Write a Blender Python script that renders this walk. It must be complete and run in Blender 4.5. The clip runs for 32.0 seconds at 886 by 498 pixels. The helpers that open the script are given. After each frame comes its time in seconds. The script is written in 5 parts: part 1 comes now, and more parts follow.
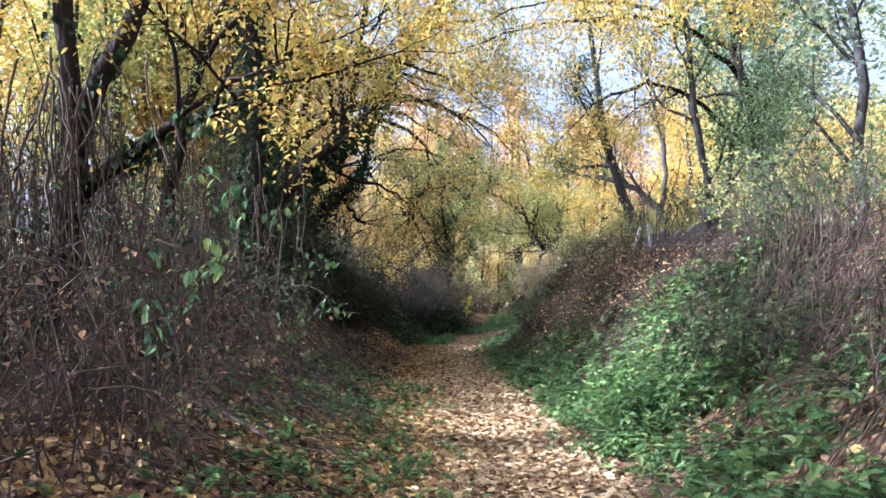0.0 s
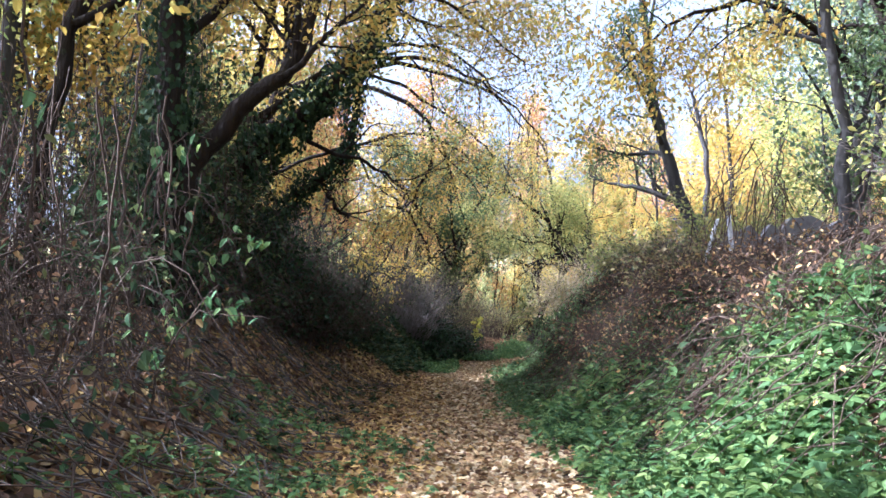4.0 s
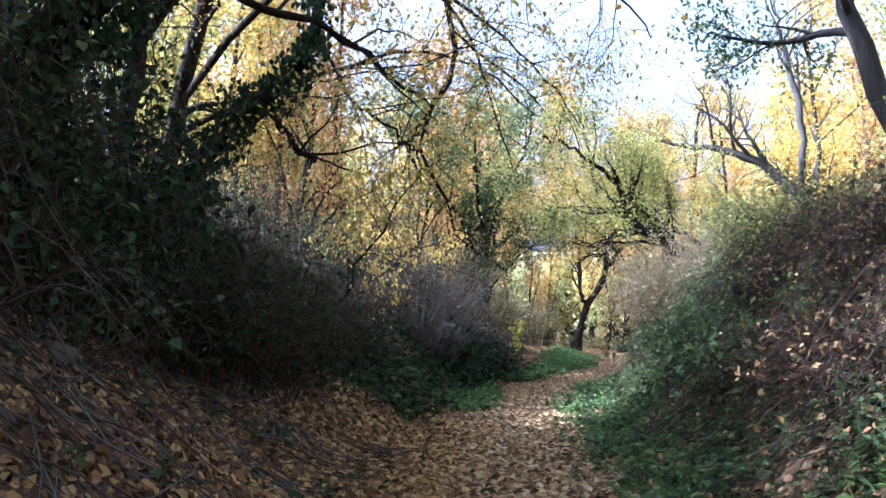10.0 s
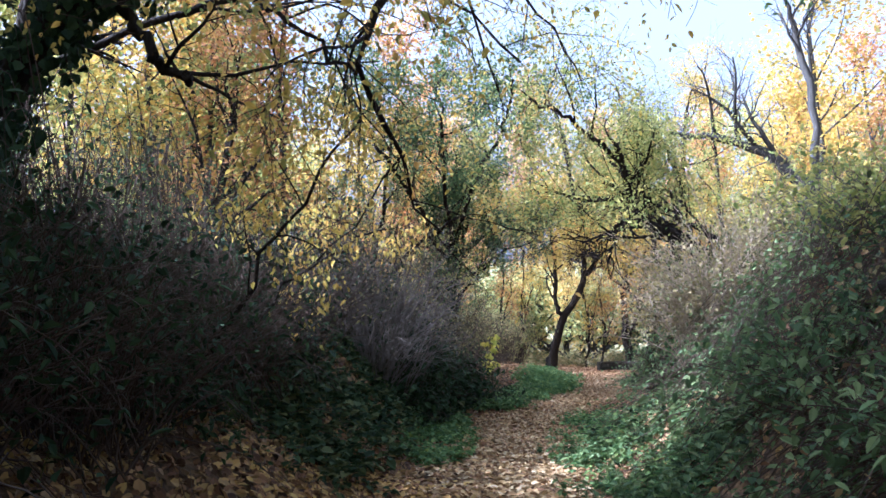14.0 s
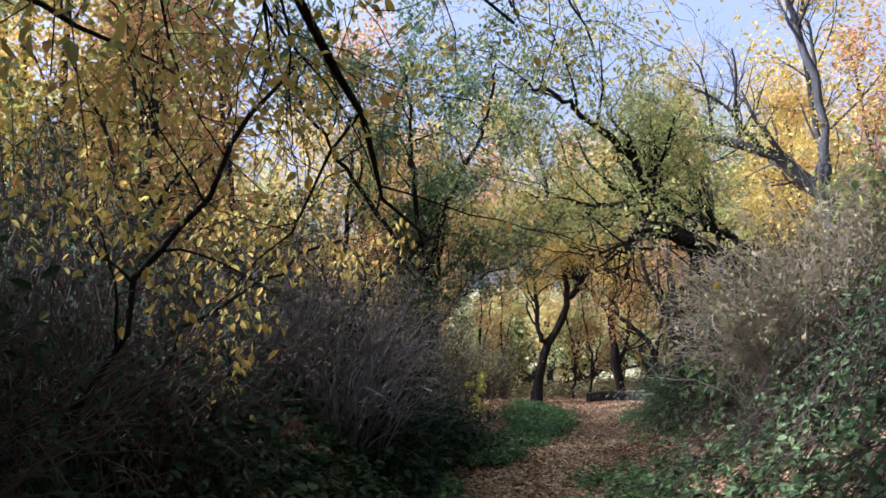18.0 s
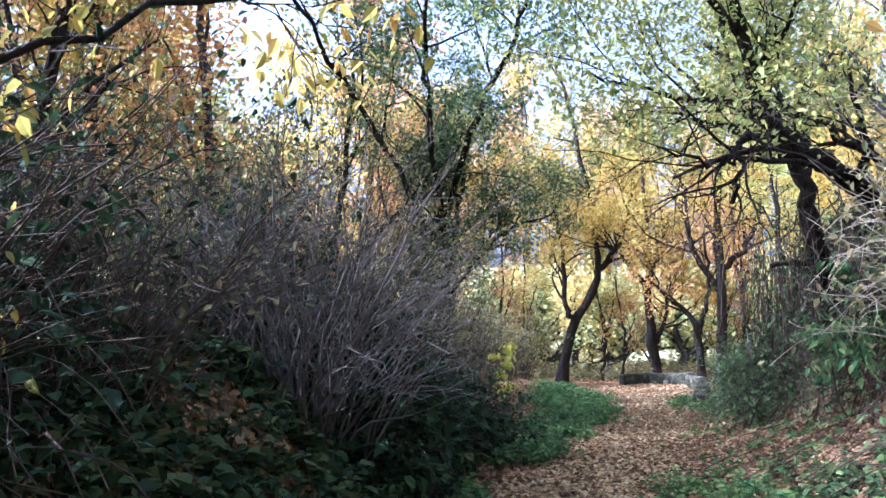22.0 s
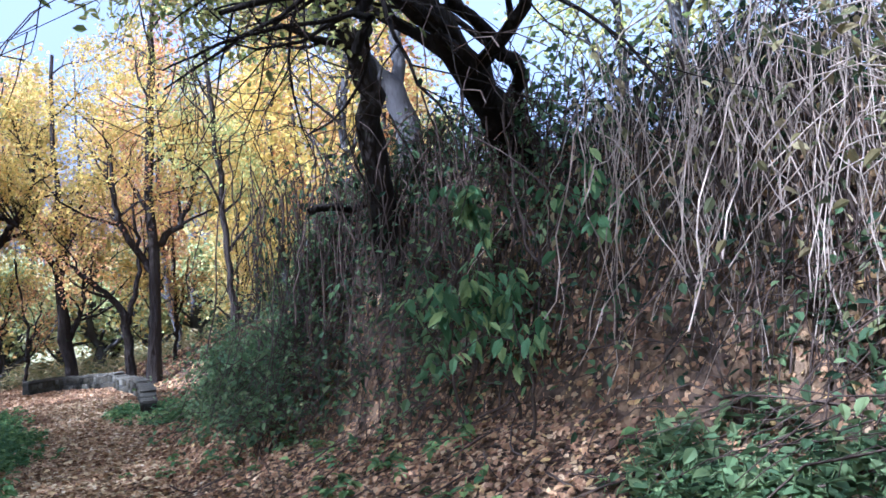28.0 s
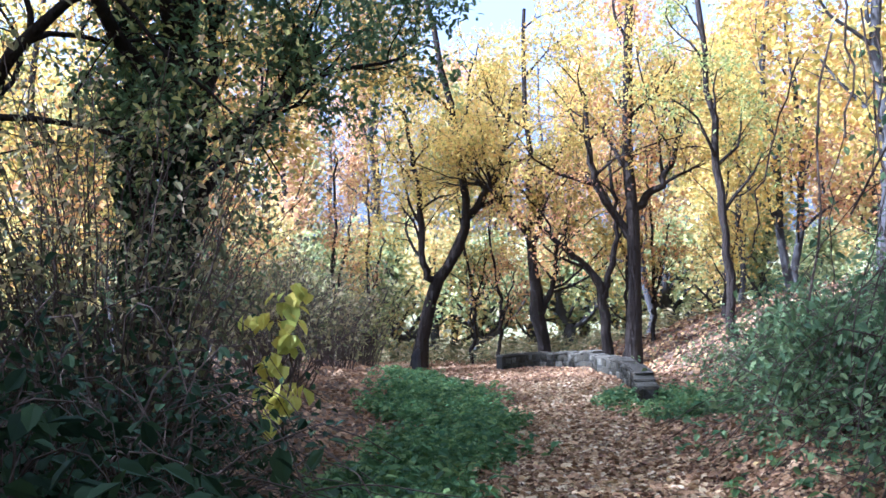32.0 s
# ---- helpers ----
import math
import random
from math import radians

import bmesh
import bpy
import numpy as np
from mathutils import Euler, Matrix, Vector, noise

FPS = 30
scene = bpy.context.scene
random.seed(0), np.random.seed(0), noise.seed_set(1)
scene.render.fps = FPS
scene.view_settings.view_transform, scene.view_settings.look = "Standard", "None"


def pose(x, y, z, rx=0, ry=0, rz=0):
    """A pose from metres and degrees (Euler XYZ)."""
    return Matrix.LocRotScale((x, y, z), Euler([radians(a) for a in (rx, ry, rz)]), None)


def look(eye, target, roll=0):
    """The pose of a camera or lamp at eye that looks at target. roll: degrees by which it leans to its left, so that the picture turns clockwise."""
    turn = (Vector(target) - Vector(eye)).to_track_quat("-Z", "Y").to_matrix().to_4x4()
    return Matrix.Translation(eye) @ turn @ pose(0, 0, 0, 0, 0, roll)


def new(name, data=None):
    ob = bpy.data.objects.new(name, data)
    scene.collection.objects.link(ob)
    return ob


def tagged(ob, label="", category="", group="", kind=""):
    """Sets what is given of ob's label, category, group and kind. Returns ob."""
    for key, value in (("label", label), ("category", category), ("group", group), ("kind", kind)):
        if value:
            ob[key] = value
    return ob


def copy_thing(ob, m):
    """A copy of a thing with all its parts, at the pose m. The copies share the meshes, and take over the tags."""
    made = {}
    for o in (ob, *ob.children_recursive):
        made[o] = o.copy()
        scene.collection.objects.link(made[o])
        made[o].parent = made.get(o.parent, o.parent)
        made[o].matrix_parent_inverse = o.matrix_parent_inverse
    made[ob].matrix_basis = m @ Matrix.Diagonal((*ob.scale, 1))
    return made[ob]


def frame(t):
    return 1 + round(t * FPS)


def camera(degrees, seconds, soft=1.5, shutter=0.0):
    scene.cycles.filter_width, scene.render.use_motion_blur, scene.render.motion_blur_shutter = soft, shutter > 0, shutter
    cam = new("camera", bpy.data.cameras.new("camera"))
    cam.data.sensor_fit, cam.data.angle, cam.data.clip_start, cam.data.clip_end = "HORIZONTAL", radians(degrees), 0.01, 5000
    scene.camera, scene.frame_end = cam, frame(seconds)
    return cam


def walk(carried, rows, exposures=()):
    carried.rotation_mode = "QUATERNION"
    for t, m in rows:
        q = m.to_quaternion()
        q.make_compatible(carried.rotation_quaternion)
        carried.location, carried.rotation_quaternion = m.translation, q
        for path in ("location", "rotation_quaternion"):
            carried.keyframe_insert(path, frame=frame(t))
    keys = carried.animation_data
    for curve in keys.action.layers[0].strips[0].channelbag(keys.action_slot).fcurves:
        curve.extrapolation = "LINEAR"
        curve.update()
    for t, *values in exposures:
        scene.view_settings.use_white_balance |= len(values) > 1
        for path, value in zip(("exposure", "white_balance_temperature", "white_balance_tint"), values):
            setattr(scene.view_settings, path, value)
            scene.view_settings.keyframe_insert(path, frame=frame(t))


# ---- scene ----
cam = camera(53.6, 32.0, 1.6)
PATH = [
    (0, (-0.003, -0.005, 1.595), (-0.069, 1.991, 1.694), 0.5),
    (0.5, (0.034, 0.492, 1.59), (-0.044, 2.488, 1.696), 1.5),
    (1, (0.039, 1.016, 1.608), (-0.016, 3.012, 1.711), 1.9),
    (1.5, (0.056, 1.399, 1.585), (0.009, 3.395, 1.694), 1.3),
    (2, (0.042, 1.996, 1.469), (-0.001, 3.992, 1.595), 0.8),
    (2.5, (0.055, 2.623, 1.393), (-0.007, 4.619, 1.509), 1.4),
    (3, (0.068, 3.36, 1.403), (-0.007, 5.355, 1.524), 2.1),
    (3.5, (0.09, 4.056, 1.389), (-0.001, 6.048, 1.534), 2.8),
    (5.5, (-0.174, 6.444, 1.438), (-0.287, 8.433, 1.61), -1.5),
    (6, (-0.154, 7.051, 1.487), (-0.243, 9.039, 1.685), -1.8),
    (6.5, (-0.208, 7.728, 1.488), (-0.269, 9.718, 1.678), -1.7),
    (7, (-0.251, 8.266, 1.479), (-0.322, 10.256, 1.662), -1.7),
    (7.5, (-0.31, 8.808, 1.401), (-0.392, 10.798, 1.579), -1.5),
    (8, (-0.355, 9.333, 1.35), (-0.478, 11.321, 1.532), 0.3),
    (8.5, (-0.416, 9.999, 1.397), (-0.57, 11.986, 1.566), 0.3),
    (9, (-0.42, 10.674, 1.436), (-0.573, 12.66, 1.616), 0.4),
    (9.5, (-0.478, 11.321, 1.463), (-0.64, 13.307, 1.638), 0.4),
    (10, (-0.503, 11.806, 1.434), (-0.641, 13.794, 1.598), 0.2),
    (10.5, (-0.538, 12.236, 1.395), (-0.643, 14.227, 1.544), 0.2),
    (11, (-0.633, 12.776, 1.354), (-0.714, 14.769, 1.495), 0.2),
    (11.5, (-0.62, 13.213, 1.365), (-0.688, 15.207, 1.504), 0.5),
    (12, (-0.63, 13.685, 1.367), (-0.668, 15.68, 1.511), -0.3),
    (12.5, (-0.632, 14.176, 1.372), (-0.661, 16.17, 1.531), -0.1),
    (13, (-0.641, 14.613, 1.384), (-0.69, 16.605, 1.548), -0.3),
    (13.5, (-0.643, 15.147, 1.4), (-0.701, 17.138, 1.575), -0.1),
    (15.5, (-0.807, 16.209, 1.746), (-0.833, 18.195, 1.981), 1.4),
    (16, (-0.854, 16.587, 1.677), (-0.887, 18.577, 1.868), -0.1),
    (16.5, (-0.873, 16.91, 1.623), (-0.975, 18.899, 1.809), 1.7),
    (17, (-0.869, 17.374, 1.644), (-0.911, 19.362, 1.854), 0.6),
    (17.5, (-0.869, 17.797, 1.654), (-0.857, 19.782, 1.9), -0.8),
    (18, (-0.843, 18.193, 1.654), (-0.825, 20.177, 1.912), -2.1),
    (18.5, (-0.823, 18.58, 1.63), (-0.821, 20.565, 1.876), -1.0),
    (19, (-0.769, 18.978, 1.569), (-0.767, 20.965, 1.797), 0.1),
    (19.5, (-0.771, 19.503, 1.505), (-0.772, 21.493, 1.709), 0.1),
    (20, (-0.804, 19.926, 1.483), (-0.868, 21.915, 1.684), 1.1),
    (20.5, (-0.865, 20.298, 1.501), (-0.969, 22.287, 1.683), 0.0),
    (21, (-0.887, 20.76, 1.529), (-0.921, 22.752, 1.709), -1.1),
    (21.5, (-0.89, 21.13, 1.486), (-0.908, 23.121, 1.673), -1.2),
    (22, (-0.908, 21.578, 1.427), (-0.925, 23.566, 1.647), -1.0),
    (22.5, (-0.913, 21.977, 1.436), (-0.951, 23.963, 1.67), 1.0),
    (23, (-0.893, 22.44, 1.454), (-0.882, 24.427, 1.681), -0.0),
    (23.5, (-0.837, 22.86, 1.453), (-0.726, 24.845, 1.675), -1.0),
    (24, (-0.769, 23.232, 1.397), (-0.6, 25.214, 1.606), -1.7),
    (24.5, (-0.722, 23.615, 1.341), (-0.512, 25.595, 1.528), -1.8),
    (25, (-0.694, 23.949, 1.336), (-0.483, 25.929, 1.528), -0.8),
    (25.5, (-0.664, 24.245, 1.359), (-0.412, 26.221, 1.543), -1.3),
    (26, (-0.639, 24.552, 1.389), (-0.233, 26.503, 1.561), -1.1),
    (26.5, (-0.775, 24.576, 1.311), (-0.054, 26.434, 1.475), 0.3),
    (28.5, (-0.484, 26.311, 1.466), (0.767, 27.866, 1.594), -5.4),
    (29, (-0.41, 26.831, 1.409), (0.654, 28.52, 1.529), -6.3),
    (29.5, (-0.354, 27.348, 1.298), (0.35, 29.216, 1.431), -6.2),
    (30, (-0.244, 27.646, 1.201), (0.164, 29.598, 1.352), -0.4),
    (30.5, (-0.187, 27.993, 1.176), (0.155, 29.96, 1.302), -1.4),
    (31, (-0.1, 28.408, 1.183), (0.232, 30.374, 1.342), -1.8),
    (31.5, (-0.039, 28.811, 1.197), (0.276, 30.779, 1.367), -1.8),
    (32, (0.003, 29.284, 1.214), (0.313, 31.252, 1.384), -2.2),
]
EXPOSURES = [(0.0, 2.21, 4770, 19), (6.0, 2.45, 4670, 19), (10.0, 2.5, 4520, 18), (13.5, 2.35, 4520, 18), (16.0, 1.55, 4650, 18), (17.0, 1.79, 4700, 20), (18.0, 1.52, 4750, 21), (20.0, 1.9, 4650, 20), (22.0, 2.5, 4400, 19), (23.0, 2.37, 4400, 19), (25.0, 2.47, 4400, 20), (26.0, 2.37, 4400, 20), (29.0, 1.84, 4280, 20), (30.0, 2.15, 4280, 20), (31.0, 2.42, 4280, 20), (32.0, 2.27, 4280, 20)]
walk(cam, [(t, look(eye, target, roll)) for t, eye, target, roll in PATH], EXPOSURES)

# ---------------------------------------------------------------- sky and sun
SUN_AZ, SUN_EL = radians(-98), radians(38)
world = bpy.data.worlds.new("autumn_sky")
scene.world = world
world.use_nodes = True
wn = world.node_tree
sky = wn.nodes.new("ShaderNodeTexSky")
sky.sky_type, sky.sun_disc = "NISHITA", False
sky.sun_elevation, sky.sun_rotation = SUN_EL, SUN_AZ
sky.dust_density, sky.air_density, sky.ozone_density = 10.0, 1.0, 0.3
wn.nodes["Background"].inputs[1].default_value = 0.12
veil = wn.nodes.new("ShaderNodeHueSaturation")
veil.inputs["Saturation"].default_value = 0.2
wn.links.new(sky.outputs[0], veil.inputs["Color"])
wn.links.new(veil.outputs[0], wn.nodes["Background"].inputs[0])
sun = new("sun", bpy.data.lights.new("sun", "SUN"))
sun.data.energy, sun.data.angle, sun.data.color = 4.4, radians(0.6), (1.0, 0.93, 0.82)
toward = Vector((math.sin(SUN_AZ) * math.cos(SUN_EL), math.cos(SUN_AZ) * math.cos(SUN_EL), math.sin(SUN_EL)))
sun.matrix_world = look(toward * 60, (0, 0, 0))

# ---------------------------------------------------------------- mesh helpers
RNG = np.random.default_rng(7)
TAU = 2 * math.pi


def unit(v):
    return v / np.maximum(np.linalg.norm(v, axis=-1, keepdims=True), 1e-9)


def mesh_data(name, verts, faces, material, smooth=True):
    """A mesh of equal-sided faces from arrays."""
    me = bpy.data.meshes.new(name)
    verts, faces = np.asarray(verts, np.float32).reshape(-1, 3), np.asarray(faces, np.int32)
    n, k = faces.shape
    me.vertices.add(len(verts))
    me.vertices.foreach_set("co", verts.ravel())
    me.loops.add(n * k)
    me.loops.foreach_set("vertex_index", faces.ravel())
    me.polygons.add(n)
    me.polygons.foreach_set("loop_start", np.arange(0, n * k, k, dtype=np.int32))
    me.polygons.foreach_set("use_smooth", np.full(n, smooth))
    me.materials.append(material)
    me.update()
    return me


def part_mesh(name, geo, material, parent=None, label="", smooth=True):
    """Links arrays (verts, faces) as one mesh object under a thing."""
    ob = new(name, mesh_data(name, geo[0], geo[1], material, smooth))
    ob.parent = parent
    return tagged(ob, label)


def part(name, bm, material, parent=None, label=""):
    """Links a bmesh as one mesh object under a thing or a part."""
    me = bpy.data.meshes.new(name)
    bm.to_mesh(me)
    bm.free()
    me.materials.append(material)
    ob = new(name, me)
    ob.parent = parent
    return tagged(ob, label)


def thing(name, place, label, category, group=""):
    ob = new(name)
    ob.location = place
    ob.empty_display_size = 0.2
    return tagged(ob, label, category, group)


def joined(*geos):
    verts, faces, at = [], [], 0
    for v, f in geos:
        v = np.asarray(v).reshape(-1, 3)
        verts.append(v)
        faces.append(np.asarray(f) + at)
        at += len(v)
    return np.concatenate(verts), np.concatenate(faces)


def tubes(P, R, sides=4):
    """Tapered tubes along polylines P (n, k, 3) with radii R (n, k)."""
    P, R = np.asarray(P, float), np.asarray(R, float)
    n, k, _ = P.shape
    T = unit(np.gradient(P, axis=1))
    mean = unit(P[:, -1] - P[:, 0])
    ref = np.where(np.abs(mean[:, 2:3]) < 0.8, np.array([[0, 0, 1.0]]), np.array([[1.0, 0.2, 0]]))[:, None]
    A = unit(np.cross(T, ref))
    B = np.cross(T, A)
    ang = np.arange(sides) / sides * TAU
    V = P[:, :, None] + R[:, :, None, None] * (np.cos(ang)[:, None] * A[:, :, None] + np.sin(ang)[:, None] * B[:, :, None])
    idx = np.arange(n * k * sides).reshape(n, k, sides)
    nxt = np.roll(idx, -1, axis=2)
    F = np.stack([idx[:, :-1], nxt[:, :-1], nxt[:, 1:], idx[:, 1:]], -1)
    return V.reshape(-1, 3), F.reshape(-1, 4)


def leaf_blades(pos, axis, normal, size, width=0.5, fold=0.25, curl=0.15):
    """Folded pointed blades: six corners, two faces each."""
    pos, axis = np.asarray(pos, float), unit(np.asarray(axis, float))
    side = unit(np.cross(axis, normal))
    up = np.cross(side, axis)
    s = np.broadcast_to(np.asarray(size, float), (len(pos),))[:, None]
    w = s * width * 0.5
    f = w * fold
    base, tip = pos, pos + axis * s - up * s * curl
    r1, l1 = pos + axis * s * 0.3 + side * w + up * f, pos + axis * s * 0.3 - side * w + up * f
    r2, l2 = pos + axis * s * 0.68 + side * w * 0.8 + up * f - up * s * curl * 0.4, pos + axis * s * 0.68 - side * w * 0.8 + up * f - up * s * curl * 0.4
    V = np.stack([base, r1, r2, tip, l2, l1], 1)
    i = np.arange(len(pos))[:, None] * 6
    F = np.stack([i + [0, 1, 2, 3], i + [0, 3, 4, 5]], 1)
    return V.reshape(-1, 3), F.reshape(-1, 4)


def leaf_kites(pos, axis, normal, size, width=0.5):
    """Plain four-cornered blades for crowns that stay far off."""
    axis = unit(np.asarray(axis, float))
    side = unit(np.cross(axis, normal))
    up = np.cross(side, axis)
    s = np.broadcast_to(np.asarray(size, float), (len(pos),))[:, None]
    mid = pos + axis * s * 0.45 + up * s * 0.08
    V = np.stack([pos, mid + side * s * width * 0.5, pos + axis * s, mid - side * s * width * 0.5], 1)
    return V.reshape(-1, 3), np.arange(len(pos) * 4).reshape(-1, 4)


def rand_dirs(n, rng=RNG):
    return unit(rng.normal(size=(n, 3)))


def leaves_on(P, per, size, rng=RNG, spread=0.05, hang=0.4, u0=0.3, width=0.5, up=0.6, blades=leaf_blades):
    """Leaves set along the polylines P: per leaves each."""
    n, k, _ = P.shape
    u = u0 + (1 - u0) * rng.random((n, per))
    i = np.minimum((u * (k - 1)).astype(int), k - 2)
    fr = (u * (k - 1) - i)[..., None]
    rows = np.arange(n)[:, None]
    at = P[rows, i] * (1 - fr) + P[rows, i + 1] * fr
    at = at.reshape(-1, 3) + rng.normal(size=(n * per, 3)) * spread
    d = rand_dirs(n * per, rng)
    d[:, 2] = d[:, 2] * 0.6 - hang
    nrm = rand_dirs(n * per, rng)
    nrm[:, 2] = np.abs(nrm[:, 2]) + up
    return blades(at, d, unit(nrm), size * (0.65 + 0.7 * rng.random(n * per)), width)


def grow(P, R, m, length, spread=0.9, lift=0.25, wiggle=0.25, u0=0.3, k=6, thin=0.5, droop=0.0, rng=RNG, u1=1.0):
    """m children on each polyline of P; lift bends them up, droop down towards their tips."""
    n, kk, _ = P.shape
    u = u0 + (u1 - u0) * (np.arange(m)[None] + rng.random((n, m))) / m
    u = np.minimum(u, 0.999)
    i = np.minimum((u * (kk - 1)).astype(int), kk - 2)
    fr = (u * (kk - 1) - i)
    rows = np.arange(n)[:, None]
    at = P[rows, i] * (1 - fr[..., None]) + P[rows, i + 1] * fr[..., None]
    r = (R[rows, i] * (1 - fr) + R[rows, i + 1] * fr) * thin
    t = unit(P[rows, i + 1] - P[rows, i])
    a = unit(np.cross(t, rng.normal(size=(n, m, 3))))
    ang = spread * (0.6 + 0.7 * rng.random((n, m, 1)))
    d = t * np.cos(ang) + a * np.sin(ang)
    d[..., 2] += lift
    d = unit(d).reshape(-1, 3)
    at, r = at.reshape(-1, 3), r.reshape(-1)
    ln = length * (0.55 + 0.75 * rng.random(n * m)) * (1.15 - 0.5 * u.reshape(-1))
    step = (ln / (k - 1))[:, None]
    pts, cur = [at], at
    for j in range(k - 1):
        d = d + rng.normal(size=d.shape) * wiggle * 0.5
        d[:, 2] += lift * 0.2 - droop * (j + 1) / k
        d = unit(d)
        cur = cur + d * step
        pts.append(cur)
    rad = np.maximum(r, 0.003)[:, None] * np.linspace(1, 0.3, k)[None]
    return np.stack(pts, 1), rad


def stroke(points, r0, r1, k=14, wob=0.03, rng=RNG):
    """One smooth polyline through a few points, as arrays for tubes."""
    pts = np.asarray(points, float)
    s = np.linspace(0, len(pts) - 1, k)
    i = np.clip(s.astype(int), 0, len(pts) - 2)
    f = s - i
    p0, p1, p2, p3 = pts[np.maximum(i - 1, 0)], pts[i], pts[i + 1], pts[np.minimum(i + 2, len(pts) - 1)]
    f = f[:, None]
    P = 0.5 * (2 * p1 + (p2 - p0) * f + (2 * p0 - 5 * p1 + 4 * p2 - p3) * f**2 + (3 * p1 - p0 - 3 * p2 + p3) * f**3)
    w = rng.normal(size=P.shape) * wob
    w[0] = 0
    return (P + w)[None], np.linspace(r0, r1, k)[None]


# ---------------------------------------------------------------- materials
def node_material(name):
    m = bpy.data.materials.new(name)
    m.use_nodes = True
    nt = m.node_tree
    nt.nodes.clear()
    out = nt.nodes.new("ShaderNodeOutputMaterial")
    return m, nt, out


def ramp(nt, colours, fac):
    r = nt.nodes.new("ShaderNodeValToRGB")
    els = r.color_ramp.elements
    while len(els) < len(colours):
        els.new(0.5)
    for i, c in enumerate(colours):
        els[i].position = i / max(len(colours) - 1, 1)
        els[i].color = (*c, 1)
    nt.links.new(fac, r.inputs[0])
    return r.outputs[0]


def noise_fac(nt, scale, detail=4, coords="Object", stretch=None):
    tc = nt.nodes.new("ShaderNodeTexCoord")
    n = nt.nodes.new("ShaderNodeTexNoise")
    n.inputs["Scale"].default_value, n.inputs["Detail"].default_value = scale, detail
    if stretch:
        mp = nt.nodes.new("ShaderNodeMapping")
        mp.inputs["Scale"].default_value = stretch
        nt.links.new(tc.outputs[coords], mp.inputs[0])
        nt.links.new(mp.outputs[0], n.inputs["Vector"])
    else:
        nt.links.new(tc.outputs[coords], n.inputs["Vector"])
    return n.outputs[0]


def mixed(nt, a, b, fac, kind="MIX"):
    m = nt.nodes.new("ShaderNodeMix")
    m.data_type, m.blend_type = "RGBA", kind
    if isinstance(fac, float):
        m.inputs[0].default_value = fac
    else:
        nt.links.new(fac, m.inputs[0])
    for src, sock in ((a, m.inputs[6]), (b, m.inputs[7])):
        if isinstance(src, tuple):
            sock.default_value = (*src, 1)
        else:
            nt.links.new(src, sock)
    return m.outputs[2]


def leaf_material(name, colours, through_light=0.4, rough=0.6, per_object=False, gloss=0.2):
    """Thin leaves: colour by leaf, some light through the blade."""
    m, nt, out = node_material(name)
    if per_object:
        rnd = nt.nodes.new("ShaderNodeObjectInfo").outputs["Random"]
    else:
        rnd = nt.nodes.new("ShaderNodeNewGeometry").outputs["Random Per Island"]
    col = ramp(nt, colours, rnd)
    blot = noise_fac(nt, 9.0, 3)
    col = mixed(nt, col, (0.55, 0.5, 0.42), ramp(nt, [(0, 0, 0), (0, 0, 0), (0.55, 0.55, 0.55)], blot), "MULTIPLY")
    b = nt.nodes.new("ShaderNodeBsdfPrincipled")
    b.inputs["Roughness"].default_value = rough
    b.inputs["Specular IOR Level"].default_value = gloss
    t = nt.nodes.new("ShaderNodeBsdfTranslucent")
    x = nt.nodes.new("ShaderNodeMixShader")
    x.inputs[0].default_value = through_light
    for s in (b.inputs["Base Color"], t.inputs["Color"]):
        nt.links.new(col, s)
    nt.links.new(b.outputs[0], x.inputs[1])
    nt.links.new(t.outputs[0], x.inputs[2])
    nt.links.new(x.outputs[0], out.inputs[0])
    return m


